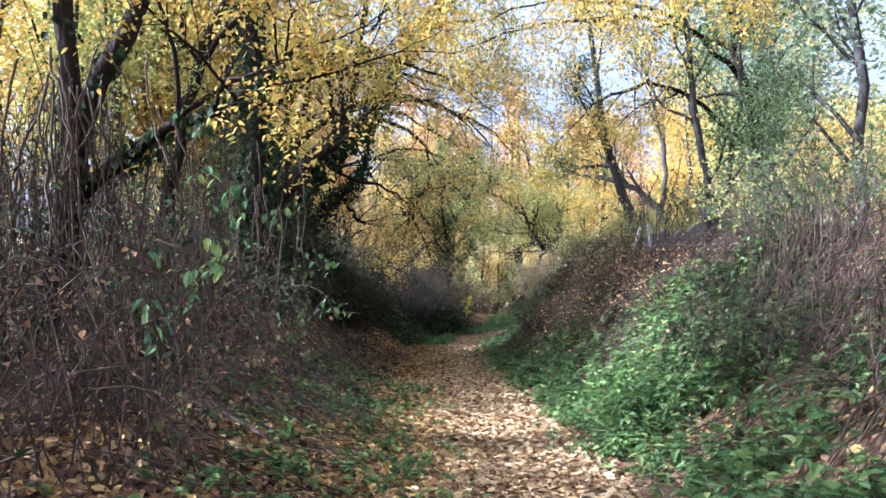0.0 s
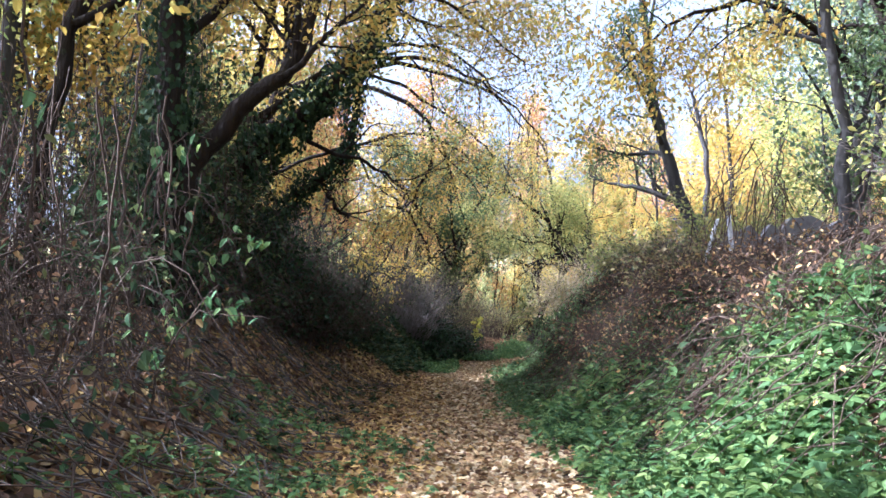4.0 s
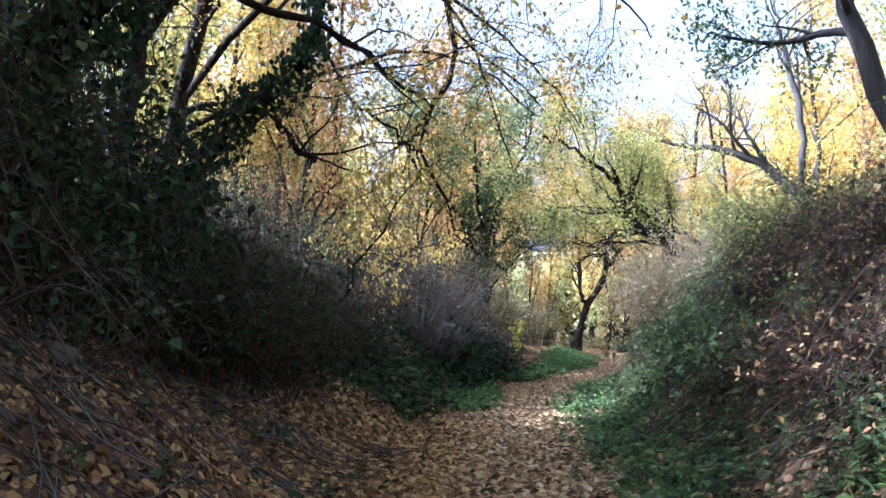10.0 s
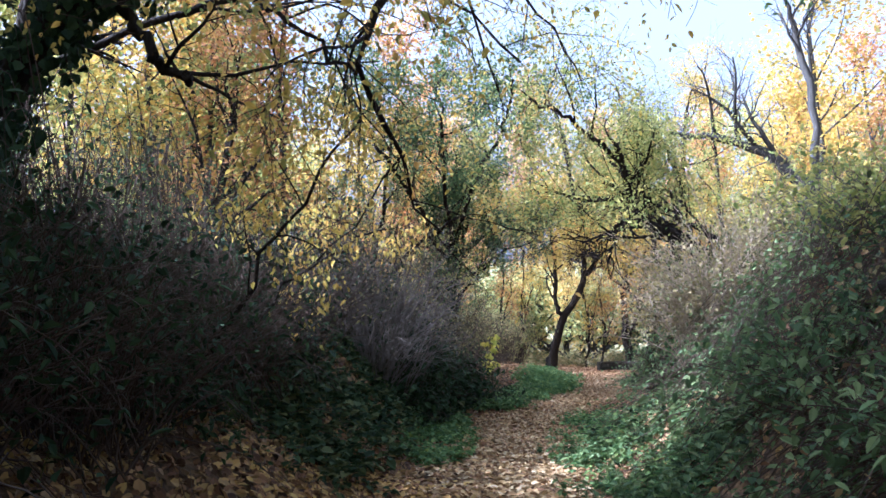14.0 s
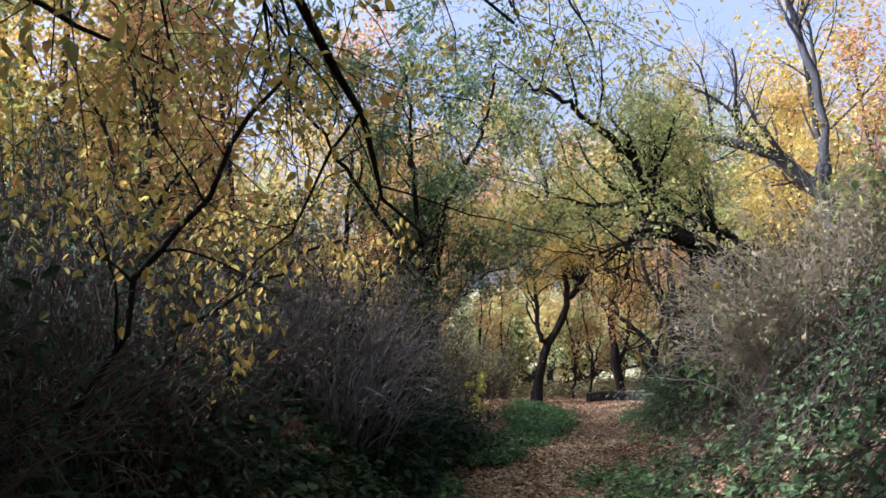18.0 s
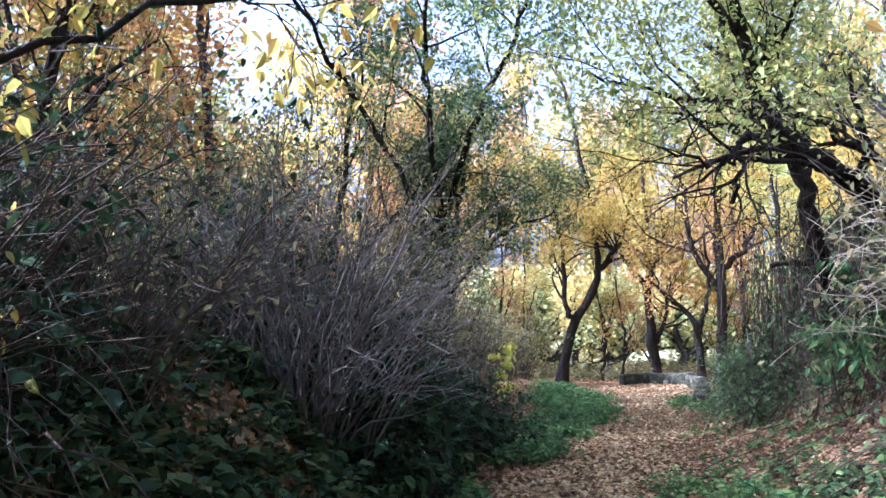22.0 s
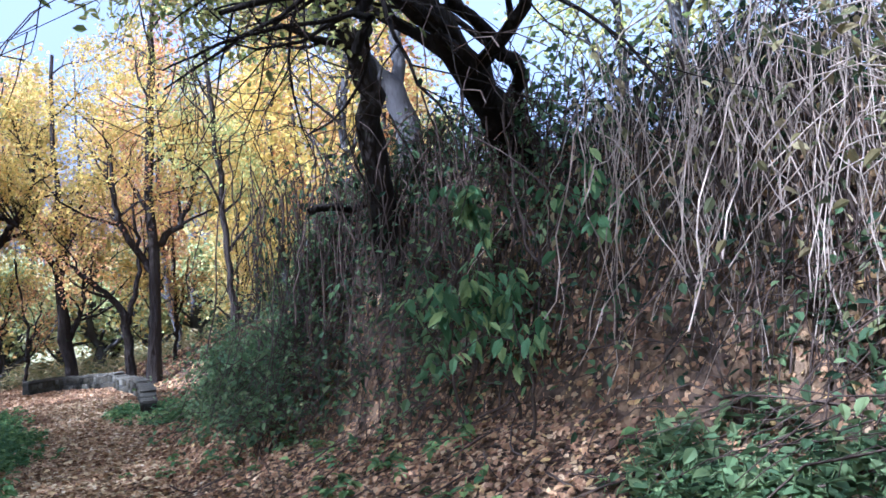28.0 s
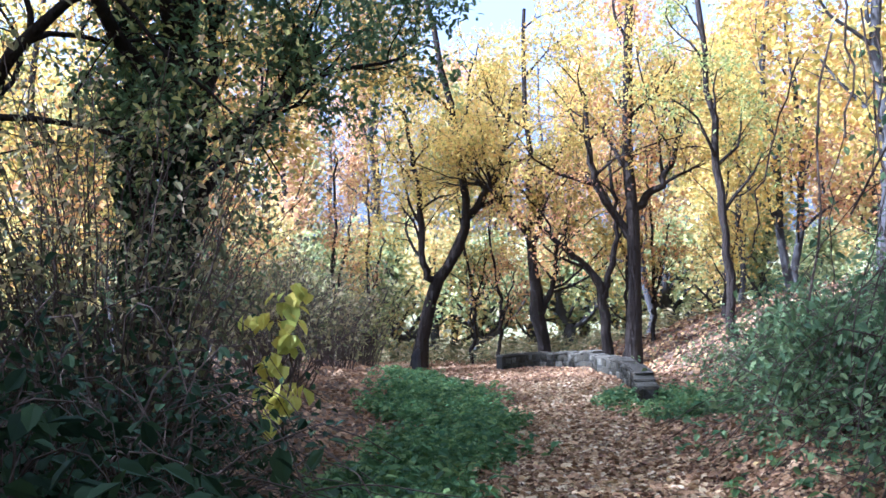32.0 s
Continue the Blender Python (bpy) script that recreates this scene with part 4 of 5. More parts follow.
tree("clearing_tree", [([(6.34, 47.4, 0.0), (6.22, 47.3, 1.76), (5.6, 47.3, 2.6), (4.9, 47.2, 3.2)], 0.132, 0.035),
                       ([(6.2, 47.3, 1.6), (6.6, 47.2, 3.0), (6.5, 47.2, 4.6)], 0.088, 0.028)],
     "short crooked dark trunk leaning beside a taller one", (5, 1.6), (5, 0.9), (4, 0.5), "orange", 9, 0.08, u0=0.45, seed=34, group=CLEAR)
tree("clearing_tree", [([(8.0, 45.0, gz(8.0, 45)), (7.95, 45.0, 2.6), (7.85, 45.0, 5.1), (7.7, 45.2, 9.0)], 0.106, 0.042)],
     "slim grey trunk on the slope with thin yellow foliage", (8, 1.8), (5, 1.0), (5, 0.5), "lime", 14, 0.085, "bark", u0=0.4, seed=35, group=CLEAR)
for sx, sy, hh, sd in ((4.1, 51.5, 4.5, 1), (4.6, 50.6, 3.6, 2), (7.3, 49.0, 4.5, 3), (8.2, 49.5, 5.0, 4), (1.4, 51.5, 5.0, 5), (0.4, 48.0, 5.0, 6), (9.3, 48.0, 5.0, 7)):
    tree("clearing_sapling", [([(sx, sy, gz(sx, sy)), (sx + 0.15, sy, hh * 0.4), (sx + 0.1 * sd - 0.3, sy, hh)], 0.06, 0.02),
                              ([(sx + 0.08, sy, hh * 0.25), (sx + 0.6, sy, hh * 0.7)], 0.04, 0.015)],
         "thin crooked sapling with yellow leaves at the wood's edge", (6, 1.1), (5, 0.7), (3, 0.4), "yellow" if sd % 2 else "orange", 7, 0.08, u0=0.3, seed=40 + sd, group="saplings round the clearing")
tree("ivy_clad_tree", [([(-1.12, 37.1, 0.0), (-1.08, 37.1, 2.0), (-1.06, 37.1, 3.0), (-0.95, 37.2, 5.6)], 0.1, 0.04),
                       ([(-1.5, 37.2, 0.05), (-1.45, 37.2, 2.7), (-1.6, 37.3, 5.0)], 0.07, 0.035),
                       ([(-1.0, 37.1, 1.9), (-0.8, 37.1, 2.5), (-0.5, 37.1, 2.9), (-0.2, 37.1, 3.25), (0.4, 37.3, 3.6), (1.1, 37.6, 3.9)], 0.055, 0.012),
                       ([(-1.0, 37.1, 2.4), (-0.75, 37.2, 3.8), (-0.5, 37.2, 5.2)], 0.06, 0.025),
                       # three long high limbs, mostly unseen, added to shade the path and right bank
                       ([(-1.05, 37.1, 3.0), (-1.8, 35.2, 4.3), (-2.3, 33.2, 5.0), (-2.6, 31.4, 5.3), (-2.7, 30.0, 5.4)], 0.06, 0.015),
                       ([(-1.0, 37.1, 3.6), (-0.5, 35.2, 4.9), (-0.1, 33.4, 5.4), (0.1, 31.8, 5.7), (0.1, 30.2, 5.8)], 0.06, 0.015),
                       ([(-1.0, 37.1, 3.3), (-1.2, 35.0, 5.0), (-1.2, 33.0, 5.8), (-1.2, 31.0, 6.0)], 0.06, 0.015)],
     "dark oak with several ivy-wrapped stems beside the path", (9, 1.5), (6, 0.8), (5, 0.4), "green", 15, 0.07, ivy=4200, ivy_depth=0.2, u0=0.3, seed=36, clad=2)
tree("yellow_tree", [([(-3.3, 36.6, gz(-3.3, 36.6)), (-3.1, 36.6, 2.4), (-2.7, 36.4, 4.4), (-2.5, 36.2, 6.5)], 0.08, 0.03),
                     ([(-3.1, 36.6, 2.0), (-2.0, 36.0, 3.4), (-0.8, 35.6, 4.2)], 0.08, 0.02)],
     "autumn tree with thin yellow-green leaves behind the shrubs", (9, 1.9), (6, 0.9), (5, 0.5), "lime", 9, 0.07, u0=0.25, seed=18, leaf_spread=0.12, droop=0.08, floor=2.2)
tree("yellow_tree", [([(-2.0, 41.0, gz(-2.0, 41)), (-1.9, 41.0, 2.6), (-1.5, 41.0, 4.6), (-1.3, 41.0, 7.0)], 0.14, 0.04),
                     ([(-1.9, 41.0, 2.4), (-0.8, 40.6, 3.8), (0.4, 40.4, 4.8)], 0.08, 0.02)],
     "autumn tree with golden leaves at the edge of the clearing", (9, 1.9), (6, 0.9), (5, 0.5), "yellow", 17, 0.08, u0=0.25, seed=19, leaf_spread=0.12, droop=0.08, floor=2.2)

# ---------------------------------------------------------------- low stone wall
def stone_wall(points, steps, label):
    rng = np.random.default_rng(5)
    C = stroke(points, 1, 1, steps, 0.0)[0][0]
    root = thing("stone_wall", (C[0, 0], C[0, 1], float(height(C[0, 0], C[0, 1]))), label, "wall")
    base = np.array(root.location)
    T = unit(np.gradient(C, axis=0))
    N = np.stack([T[:, 1], -T[:, 0], 0 * T[:, 0]], -1)
    C = on_ground(C[:, 0], C[:, 1])

    def band(off, z0, z1):
        prof = [(-off, z0), (off, z0), (off, z1), (-off, z1)]
        low = np.clip((len(C) - np.arange(len(C))) / 10, 0.7, 1)[:, None]
        V = np.stack([C + N * o + low * [0, 0, z] for o, z in prof], 1) - base
        k = len(C)
        i = np.arange(k * 4).reshape(k, 4)
        F = np.stack([i[:-1], np.roll(i, -1, 1)[:-1], np.roll(i, -1, 1)[1:], i[1:]], -1).reshape(-1, 4)
        F = np.concatenate([F, i[0][::-1][None], i[-1][None]])
        return V.reshape(-1, 3), F
    part_mesh("capping", band(0.13, 0.3, 0.34), MAT["cap_stone"], root, "dark mossy flat capping", False)
    part_mesh("core", band(0.1, -0.2, 0.3), MAT["mortar"], root, "dark mossy mortar core", False)
    bm = bmesh.new()
    bmesh.ops.create_cube(bm, size=1)
    bmesh.ops.bevel(bm, geom=list(bm.edges), offset=0.12, segments=1, affect="EDGES")
    shapes, caps = [], []
    for s in range(4):
        b2 = bm.copy()
        for v in b2.verts:
            v.co += Vector(rng.normal(size=3) * 0.05)
        me = bpy.data.meshes.new("stone")
        b2.to_mesh(me)
        b2.free()
        cap = me.copy()
        me.materials.append(MAT["stone"])
        cap.materials.append(MAT["cap_stone"])
        shapes.append(me)
        caps.append(cap)
    bm.free()

    def piece(name, at, i, size):
        low = np.clip((len(C) - i) / 10, 0.7, 1)
        at = C[i] + (at - C[i]) * [1, 1, low]
        ob = new(name, (caps if name == "capping_stone" else shapes)[int(rng.integers(4))])
        ob.parent = root
        ob.location = at - base
        ob.rotation_euler = (rng.normal() * 0.02, rng.normal() * 0.02, math.atan2(T[i, 1], T[i, 0]) + rng.normal() * 0.05)
        ob.scale = size
    for side in (-1, 1):
        for row in range(2):
            i = 1 + row
            while i < len(C) - 2:
                w = int(rng.integers(2, 5))
                j = min(i + w // 2, len(C) - 1)
                ln = np.linalg.norm(C[min(i + w, len(C) - 1)] - C[i]) * 0.93
                piece("stone", C[j] + N[j] * side * 0.09 + [0, 0, 0.075 + 0.14 * row + 0.02 * rng.normal()], j, (ln * rng.uniform(0.8, 1), 0.07, 0.1 + 0.05 * rng.random()))
                i += w
    i = 0
    while i < len(C) - 2:
        w = int(rng.integers(3, 5)) if i < 70 else 2
        j = min(i + w // 2, len(C) - 1)
        ln = np.linalg.norm(C[min(i + w, len(C) - 1)] - C[i]) * 0.97
        piece("capping_stone", C[j] + [0, 0, 0.338], j, (ln * 0.96, 0.25, 0.03))
        i += w


WALL = [(4.2, 48.5, 0), (4.75, 48.75, 0), (5.25, 48.6, 0), (5.58, 47.9, 0), (5.68, 46.6, 0), (5.58, 45.1, 0), (5.28, 43.5, 0), (4.85, 42.0, 0), (4.45, 40.7, 0), (4.02, 39.4, 0)]
stone_wall(WALL, 110, "low curved rubble stone wall with flat capping, mossy")


def stump(x, y):
    """A short weathered post with a split, slanting top."""
    rng = np.random.default_rng(4)
    bm = bmesh.new()
    rings = []
    for k, (z, r) in enumerate(((-0.1, 0.12), (0.1, 0.1), (0.28, 0.095), (0.42, 0.1), (0.5, 0.07))):
        rings.append([bm.verts.new((r * math.cos(a * TAU / 9) * (1 + 0.12 * rng.normal()), r * math.sin(a * TAU / 9) * (1 + 0.12 * rng.normal()), z + (0.06 * math.cos(a * TAU / 9) if k > 2 else 0))) for a in range(9)])
    for a, b in zip(rings, rings[1:]):
        for k in range(9):
            bm.faces.new((a[k], a[(k + 1) % 9], b[(k + 1) % 9], b[k]))
    bm.faces.new(rings[-1])
    ob = part("stump", bm, MAT["bark_pale"])
    ob.location = (x, y, float(height(x, y)))
    return tagged(ob, "short weathered wooden stump beside the leaning tree", "stump")


stump(2.3, 48.2)

# ---------------------------------------------------------------- shrubs and thickets
shrub("leafless_shrub", -1.95, 28.2, "large leafless shrub of arching grey stems", 190, 2.25, 1.35, 0.28, (0.5, -0.2), "twig", 0.0095, 4, 0.8, None, 0, droop=0.42, seed=51, wig=0.27, half=0.4, u0=0.35)
shrub("leafless_shrub", -2.9, 28.5, "large leafless shrub of upright grey stems", 95, 2.4, 1.1, 0.5, (0, 0), "twig", 0.008, 4, 0.7, "bramble", 2, 0.06, droop=0.35, seed=52, wig=0.27)
shrub("leafy_shrub", -2.3, 30.6, "tall thin-stemmed shrub in fading green leaf", 110, 3.7, 1.3, 0.5, (0.1, 0), "twig_brown", 0.007, 5, 0.7, "olive", 7, 0.06, droop=0.15, seed=53, single=False)
shrub("leafy_shrub", -3.9, 31.2, "tall thin-stemmed shrub in fading green leaf", 110, 3.9, 1.4, 0.5, (0.1, 0), "twig_brown", 0.007, 5, 0.7, "green", 6, 0.06, droop=0.15, seed=54, single=False)
shrub("leafy_shrub", -1.2, 34.9, "tall thin-stemmed shrub in fading green leaf", 90, 2.9, 0.9, 0.4, (0, 0), "twig_brown", 0.007, 5, 0.6, "olive", 6, 0.06, droop=0.2, seed=55, single=False)
for i, (x, y, hh, st, lf, per) in enumerate([(-3.6, 25.5, 2.3, 150, "ivy", 2), (-3.2, 24.0, 1.9, 140, "ivy", 2), (-4.6, 23.0, 2.4, 120, "ivy", 2), (-3.2, 21.0, 1.7, 130, "ivy", 2),
                                              (-3.4, 19.5, 1.7, 120, "ivy", 2), (-3.0, 26.3, 1.7, 90, "olive", 1), (-4.9, 27.5, 2.8, 140, "green", 3), (-6.2, 25.5, 3.2, 120, "lime", 3)]):
    shrub("hedge_shrub", x, y, "tangled brown hedge shrub with a few small leaves", st, hh, 1.0, 0.5, (0.2, 0), "twig_brown", 0.007, 5, 0.5, lf, per, 0.06, droop=0.4, seed=60 + i, group="hedge shrubs on the left bank")
for i, (x, y, hh, st, lf, per) in enumerate([(0.4, 45.6, 2.6, 80, "olive", 4), (-0.7, 43.2, 2.8, 90, "olive", 4), (-1.7, 41.2, 2.8, 80, "green", 4), (1.0, 48.0, 2.4, 70, "lime", 3), (-2.4, 44.8, 3.2, 80, "olive", 4), (-0.4, 40.2, 1.9, 80, "olive", 3), (-0.6, 47.6, 3.0, 80, "lime", 4)]):
    shrub("edge_shrub", x, y, "brown tangled bush with thinning leaves at the clearing's edge", st, hh, 1.0, 0.4, (0, 0), "twig_brown", 0.008, 5, 0.6, lf, per, 0.075, droop=0.45, seed=260 + i, group="bushes at the clearing's edge", single=False)
for i, (x, y, hh, st, lf, per) in enumerate([(3.9, 9.6, 1.5, 70, "green", 3), (4.2, 11.8, 1.5, 70, "lime", 3), (4.5, 14.2, 1.6, 70, "green", 4), (4.2, 19.2, 1.8, 80, "lime", 5), (3.6, 25.2, 1.6, 80, "lime", 5), (4.6, 7.0, 2.4, 80, "green", 6), (4.4, 18.6, 1.0, 70, "lime", 6), (3.3, 20.4, 0.9, 70, "olive", 6), (3.2, 23.0, 1.1, 80, "lime", 6)]):
    shrub("bank_shrub", x, y, "loose leafy shrub on top of the bank", st, hh, 0.9, 0.4, (-0.1, 0), "twig", 0.007, 5, 0.5, lf, per, 0.07, droop=0.3, seed=160 + i, group="leafy shrubs on the right bank")
for i, (x, y, hh, lf, per) in enumerate([(3.0, 8.2, 0.6, "bramble", 5), (3.3, 9.8, 0.6, "bramble", 4), (2.9, 12.4, 0.6, "litter", 2), (3.2, 13.6, 0.5, "litter", 2), (2.4, 14.2, 0.5, "litter", 2), (2.8, 15.6, 0.6, "litter", 2), (2.1, 16.2, 0.6, "litter", 2),
                                         (2.9, 17.2, 0.6, "olive", 4), (2.1, 18.0, 0.5, "litter", 2), (2.7, 19.0, 0.5, "litter", 2), (1.9, 19.8, 0.6, "green", 4), (2.6, 20.6, 0.5, "litter", 2), (1.9, 21.8, 0.6, "green", 5)]):
    shrub("bramble_bush", x, y, "low bush of arching brown brambles on the bank", 55, hh, 0.7, 0.3, (-0.25, -0.1), "twig_brown", 0.0065, 4, 0.35, lf, per, 0.05 if lf == "litter" else 0.075, droop=0.6, seed=300 + i, group="bramble bushes on the right bank", single=False)
shrub("dry_bush", 2.5, 25.9, "sunlit dry bush with straw-coloured stems and dull leaves", 280, 2.5, 0.85, 0.5, (-0.25, -0.1), "straw", 0.006, 6, 0.45, "olive", 4, 0.05, droop=0.55, seed=171)
for i, (x, y, ax, ay, h, n, lf, per) in enumerate([
        (-2.6, 5.2, 0.9, 1.2, 1.5, 150, "bramble", 6), (-3.0, 7.6, 1.0, 1.4, 1.9, 170, "bramble", 6), (-2.8, 10.0, 0.9, 1.4, 1.3, 110, "bramble", 10), (-3.6, 12.0, 1.2, 1.5, 2.0, 160, "bramble", 10),
        (-3.9, 15.8, 1.0, 1.5, 1.9, 260, "ivy", 8), (-3.8, 18.0, 0.9, 1.3, 1.2, 180, "bramble", 3), (-3.4, 21.4, 0.7, 1.5, 1.9, 360, "ivy", 5), (-3.3, 24.2, 0.9, 1.6, 1.9, 300, "ivy", 4), (-4.5, 8.2, 0.7, 1.6, 2.7, 260, "bramble", 7), (-4.6, 11.4, 0.7, 1.4, 2.4, 220, "bramble", 7), (-5.2, 10.0, 1.4, 3.0, 2.6, 260, "olive", 4), (-5.4, 16.5, 1.5, 3.5, 3.0, 260, "ivy", 10), (-4.5, 23.4, 0.9, 1.8, 3.0, 300, "bramble", 6), (-4.6, 26.4, 0.9, 1.8, 3.2, 300, "bramble", 6), (-4.7, 6.0, 0.8, 1.5, 3.0, 280, "bramble", 6), (-4.4, 3.4, 0.8, 1.4, 3.6, 260, "bramble", 8)]):
    tangle("bramble_thicket", x, y, ax, ay, h, "tangled brown bramble thicket with grey-green leaves", n, lf, per, 0.08 if i < 4 else 0.065, seed=80 + i, split=i < 4, rad=0.006, dead=2 if i < 4 else 0, length=1.3 if i < 4 else 0.9)
CANES_LOW = [(3.3, 6.0, 0.8, 1.4, 0.9, 200, "bramble", 5, "twig_brown"), (3.4, 8.6, 0.8, 1.4, 0.6, 160, "bramble", 5, "twig_brown"), (3.4, 12.0, 1.0, 1.6, 0.5, 180, "bramble", 5, "twig_brown"), (2.4, 17.6, 0.9, 1.7, 0.55, 300, "bramble", 9, "twig_brown"), (2.8, 14.8, 0.9, 1.0, 0.45, 220, "bramble", 8, "twig_brown"), (2.9, 19.3, 0.9, 1.3, 0.65, 300, "bramble", 8, "twig_brown"), (2.6, 12.6, 0.9, 1.2, 0.6, 200, "bramble", 8, "twig_brown"), (2.9, 10.4, 0.7, 1.0, 0.8, 180, "nettle", 7, "twig_brown"), (3.1, 22.0, 0.9, 1.2, 0.8, 260, "olive", 8, "twig_brown"), (2.2, 20.6, 0.8, 1.5, 0.6, 300, "bramble", 10, "twig_brown"), (2.4, 23.2, 0.9, 1.6, 0.8, 300, "green", 9, "twig_brown"), (2.5, 25.8, 0.8, 1.5, 0.9, 300, "green", 7, "twig_brown"), (3.7, 27.9, 0.7, 0.9, 0.9, 260, "bramble", 5, "twig_brown"), (3.6, 18.5, 1.1, 2.0, 0.7, 200, "olive", 9, "twig")]
# the ivy entry at (3.9, 29.0) is dark leaf standing in for a shaded hollow
CANES_HIGH = [(3.45, 30.3, 0.4, 0.9, 1.3, 150, "green", 16, "twig_brown"), (3.9, 29.0, 0.6, 0.9, 0.7, 180, "ivy", 10, "twig_brown"), (3.6, 31.6, 0.45, 0.9, 0.9, 130, "bramble", 15, "twig_brown"), (3.3, 33.0, 0.5, 0.9, 1.3, 150, "green", 17, "twig_brown"), (4.2, 32.2, 0.9, 1.2, 0.5, 150, "bramble", 12, "twig_brown"), (3.9, 34.6, 0.6, 1.0, 1.2, 160, "green", 18, "twig_brown"), (5.0, 36.2, 0.9, 1.5, 1.2, 160, "green", 20, "twig_brown"), (6.1, 38.8, 1.1, 1.6, 1.4, 170, "green", 20, "twig_brown"), (7.1, 41.5, 1.2, 1.6, 1.2, 150, "green", 20, "twig_brown"), (-1.1, 33.4, 0.8, 1.2, 1.2, 300, "ivy", 12, "twig_brown"), (-1.6, 35.6, 0.9, 1.2, 1.4, 280, "ivy", 12, "twig_brown")]
for i, (x, y, ax, ay, h, n, lf, per, wood) in enumerate(CANES_LOW + CANES_HIGH + [(1.95, 18.3, 0.5, 0.9, 0.35, 160, "bramble", 9, "twig_brown"), (1.95, 20.0, 0.5, 0.9, 0.35, 160, "green", 8, "twig_brown")]):
    tangle("bank_thicket", x, y, ax, ay, h, "overgrown thicket of dry canes and small leaves", n if y > 27 else int(n * 1.1), lf, per if y < 11 or y > 20 else 4, 0.06 if y > 16 else 0.075, wood, rad=0.0055 if y > 16 else 0.0075, length=1.1, dead=(1 if y < 13.5 else 3) if y < 22.5 else 0, seed=110 + i, group="thickets on the right bank", split=i in (0, 3, 9, 12))
# ivy mounds; those round y 28-34 and x -5.6 are added to deepen shade
IVY_NEAR = [(-4.3, 16.9, 0.8, 1.2, 4.8, 380), (-4.7, 19.2, 0.8, 1.0, 4.4, 260), (-4.0, 15.0, 0.6, 1.1, 2.4, 200), (-3.9, 17.9, 0.5, 0.9, 1.8, 160), (-3.7, 19.4, 0.7, 1.0, 2.4, 220), (-4.8, 20.8, 0.8, 1.0, 4.4, 300), (-2.5, 29.3, 1.0, 0.7, 1.9, 260), (-1.6, 29.3, 0.8, 0.6, 1.3, 220), (-1.9, 31.5, 0.9, 1.0, 1.3, 220), (-1.45, 28.6, 0.5, 0.5, 0.8, 200), (-1.35, 30.3, 0.5, 0.7, 0.9, 200), (-1.0, 32.1, 0.5, 0.8, 0.8, 140), (-3.3, 24.9, 0.7, 1.0, 1.1, 150), (-3.5, 22.2, 0.6, 1.0, 0.9, 130), (-5.6, 23.5, 0.9, 1.8, 2.8, 200)]
IVY_FAR = [(-5.6, 28.5, 0.9, 1.8, 3.0, 200), (-4.2, 31.6, 1.2, 1.2, 2.6, 220), (-2.8, 34.0, 1.0, 1.4, 2.0, 200), (-3.8, 22.0, 0.8, 1.0, 1.7, 150), (-3.9, 26.8, 0.9, 1.0, 1.6, 150)]
for i, (x, y, ax, ay, h, n) in enumerate(IVY_NEAR + IVY_FAR):
    tangle("ivy_mound", x, y, ax, ay, h, "dense dark mound of ivy climbing dead stems", n, "bramble" if y < 18 else "ivy", 13, 0.1, seed=140 + i, category="ivy", group="ivy mounds on the left bank", length=0.9)
creepers("hanging_creepers", -3.75, 8.1, 3.4, 0.35, 0.3, 2.0, 55, "bare brown creepers hanging from the old tree", "twig_brown", 0.009, 3, "bramble", 3)
creepers("hanging_creepers", -2.9, 9.6, 2.8, 0.5, 0.8, 1.7, 30, "bare brown creepers looping down the bank", "twig_brown", 0.006, 4, "bramble", 4)
creepers("hanging_creepers", -3.3, 13.3, 3.0, 0.3, 0.5, 1.7, 22, "bare brown creepers hanging against the trunk", "twig_brown", 0.007, 5, "bramble", 2)
creepers("hanging_roots", 2.85, 7.2, 2.0, 0.2, 0.9, 1.1, 130, "shaggy dry roots and stems hanging down the bank", "twig_brown", 0.0045, 6)
creepers("dry_reeds", 3.5, 11.2, 2.3, 0.2, 0.5, 1.0, 90, "upright dry reeds and brown stems along the bank", "twig_brown", 0.0045, 13)
creepers("dry_reeds", 3.6, 9.0, 2.5, 0.25, 0.7, 1.0, 60, "upright dry reeds and brown stems along the bank", "twig_brown", 0.0045, 14)
creepers("hanging_roots", 3.4, 15.8, 3.4, 0.3, 0.7, 1.3, 40, "grey dry stems standing on the bank", "twig_brown", 0.006, 7)
creepers("hanging_creepers", 3.3, 31.2, 2.6, 0.2, 1.0, 1.8, 130, "dry creepers hanging down the bank under the oak", "twig_brown", 0.007, 8, "ivy", 5)
creepers("hanging_creepers", 3.4, 28.2, 2.6, 0.3, 0.6, 1.4, 300, "dry straw-brown grass and creepers hanging down the bank", "straw", 0.0028, 9, "olive", 2)
creepers("hanging_creepers", 3.3, 33.0, 2.8, 0.2, 0.6, 1.8, 60, "creepers and ivy draped over the bank", "twig_brown", 0.006, 10, "green", 6)
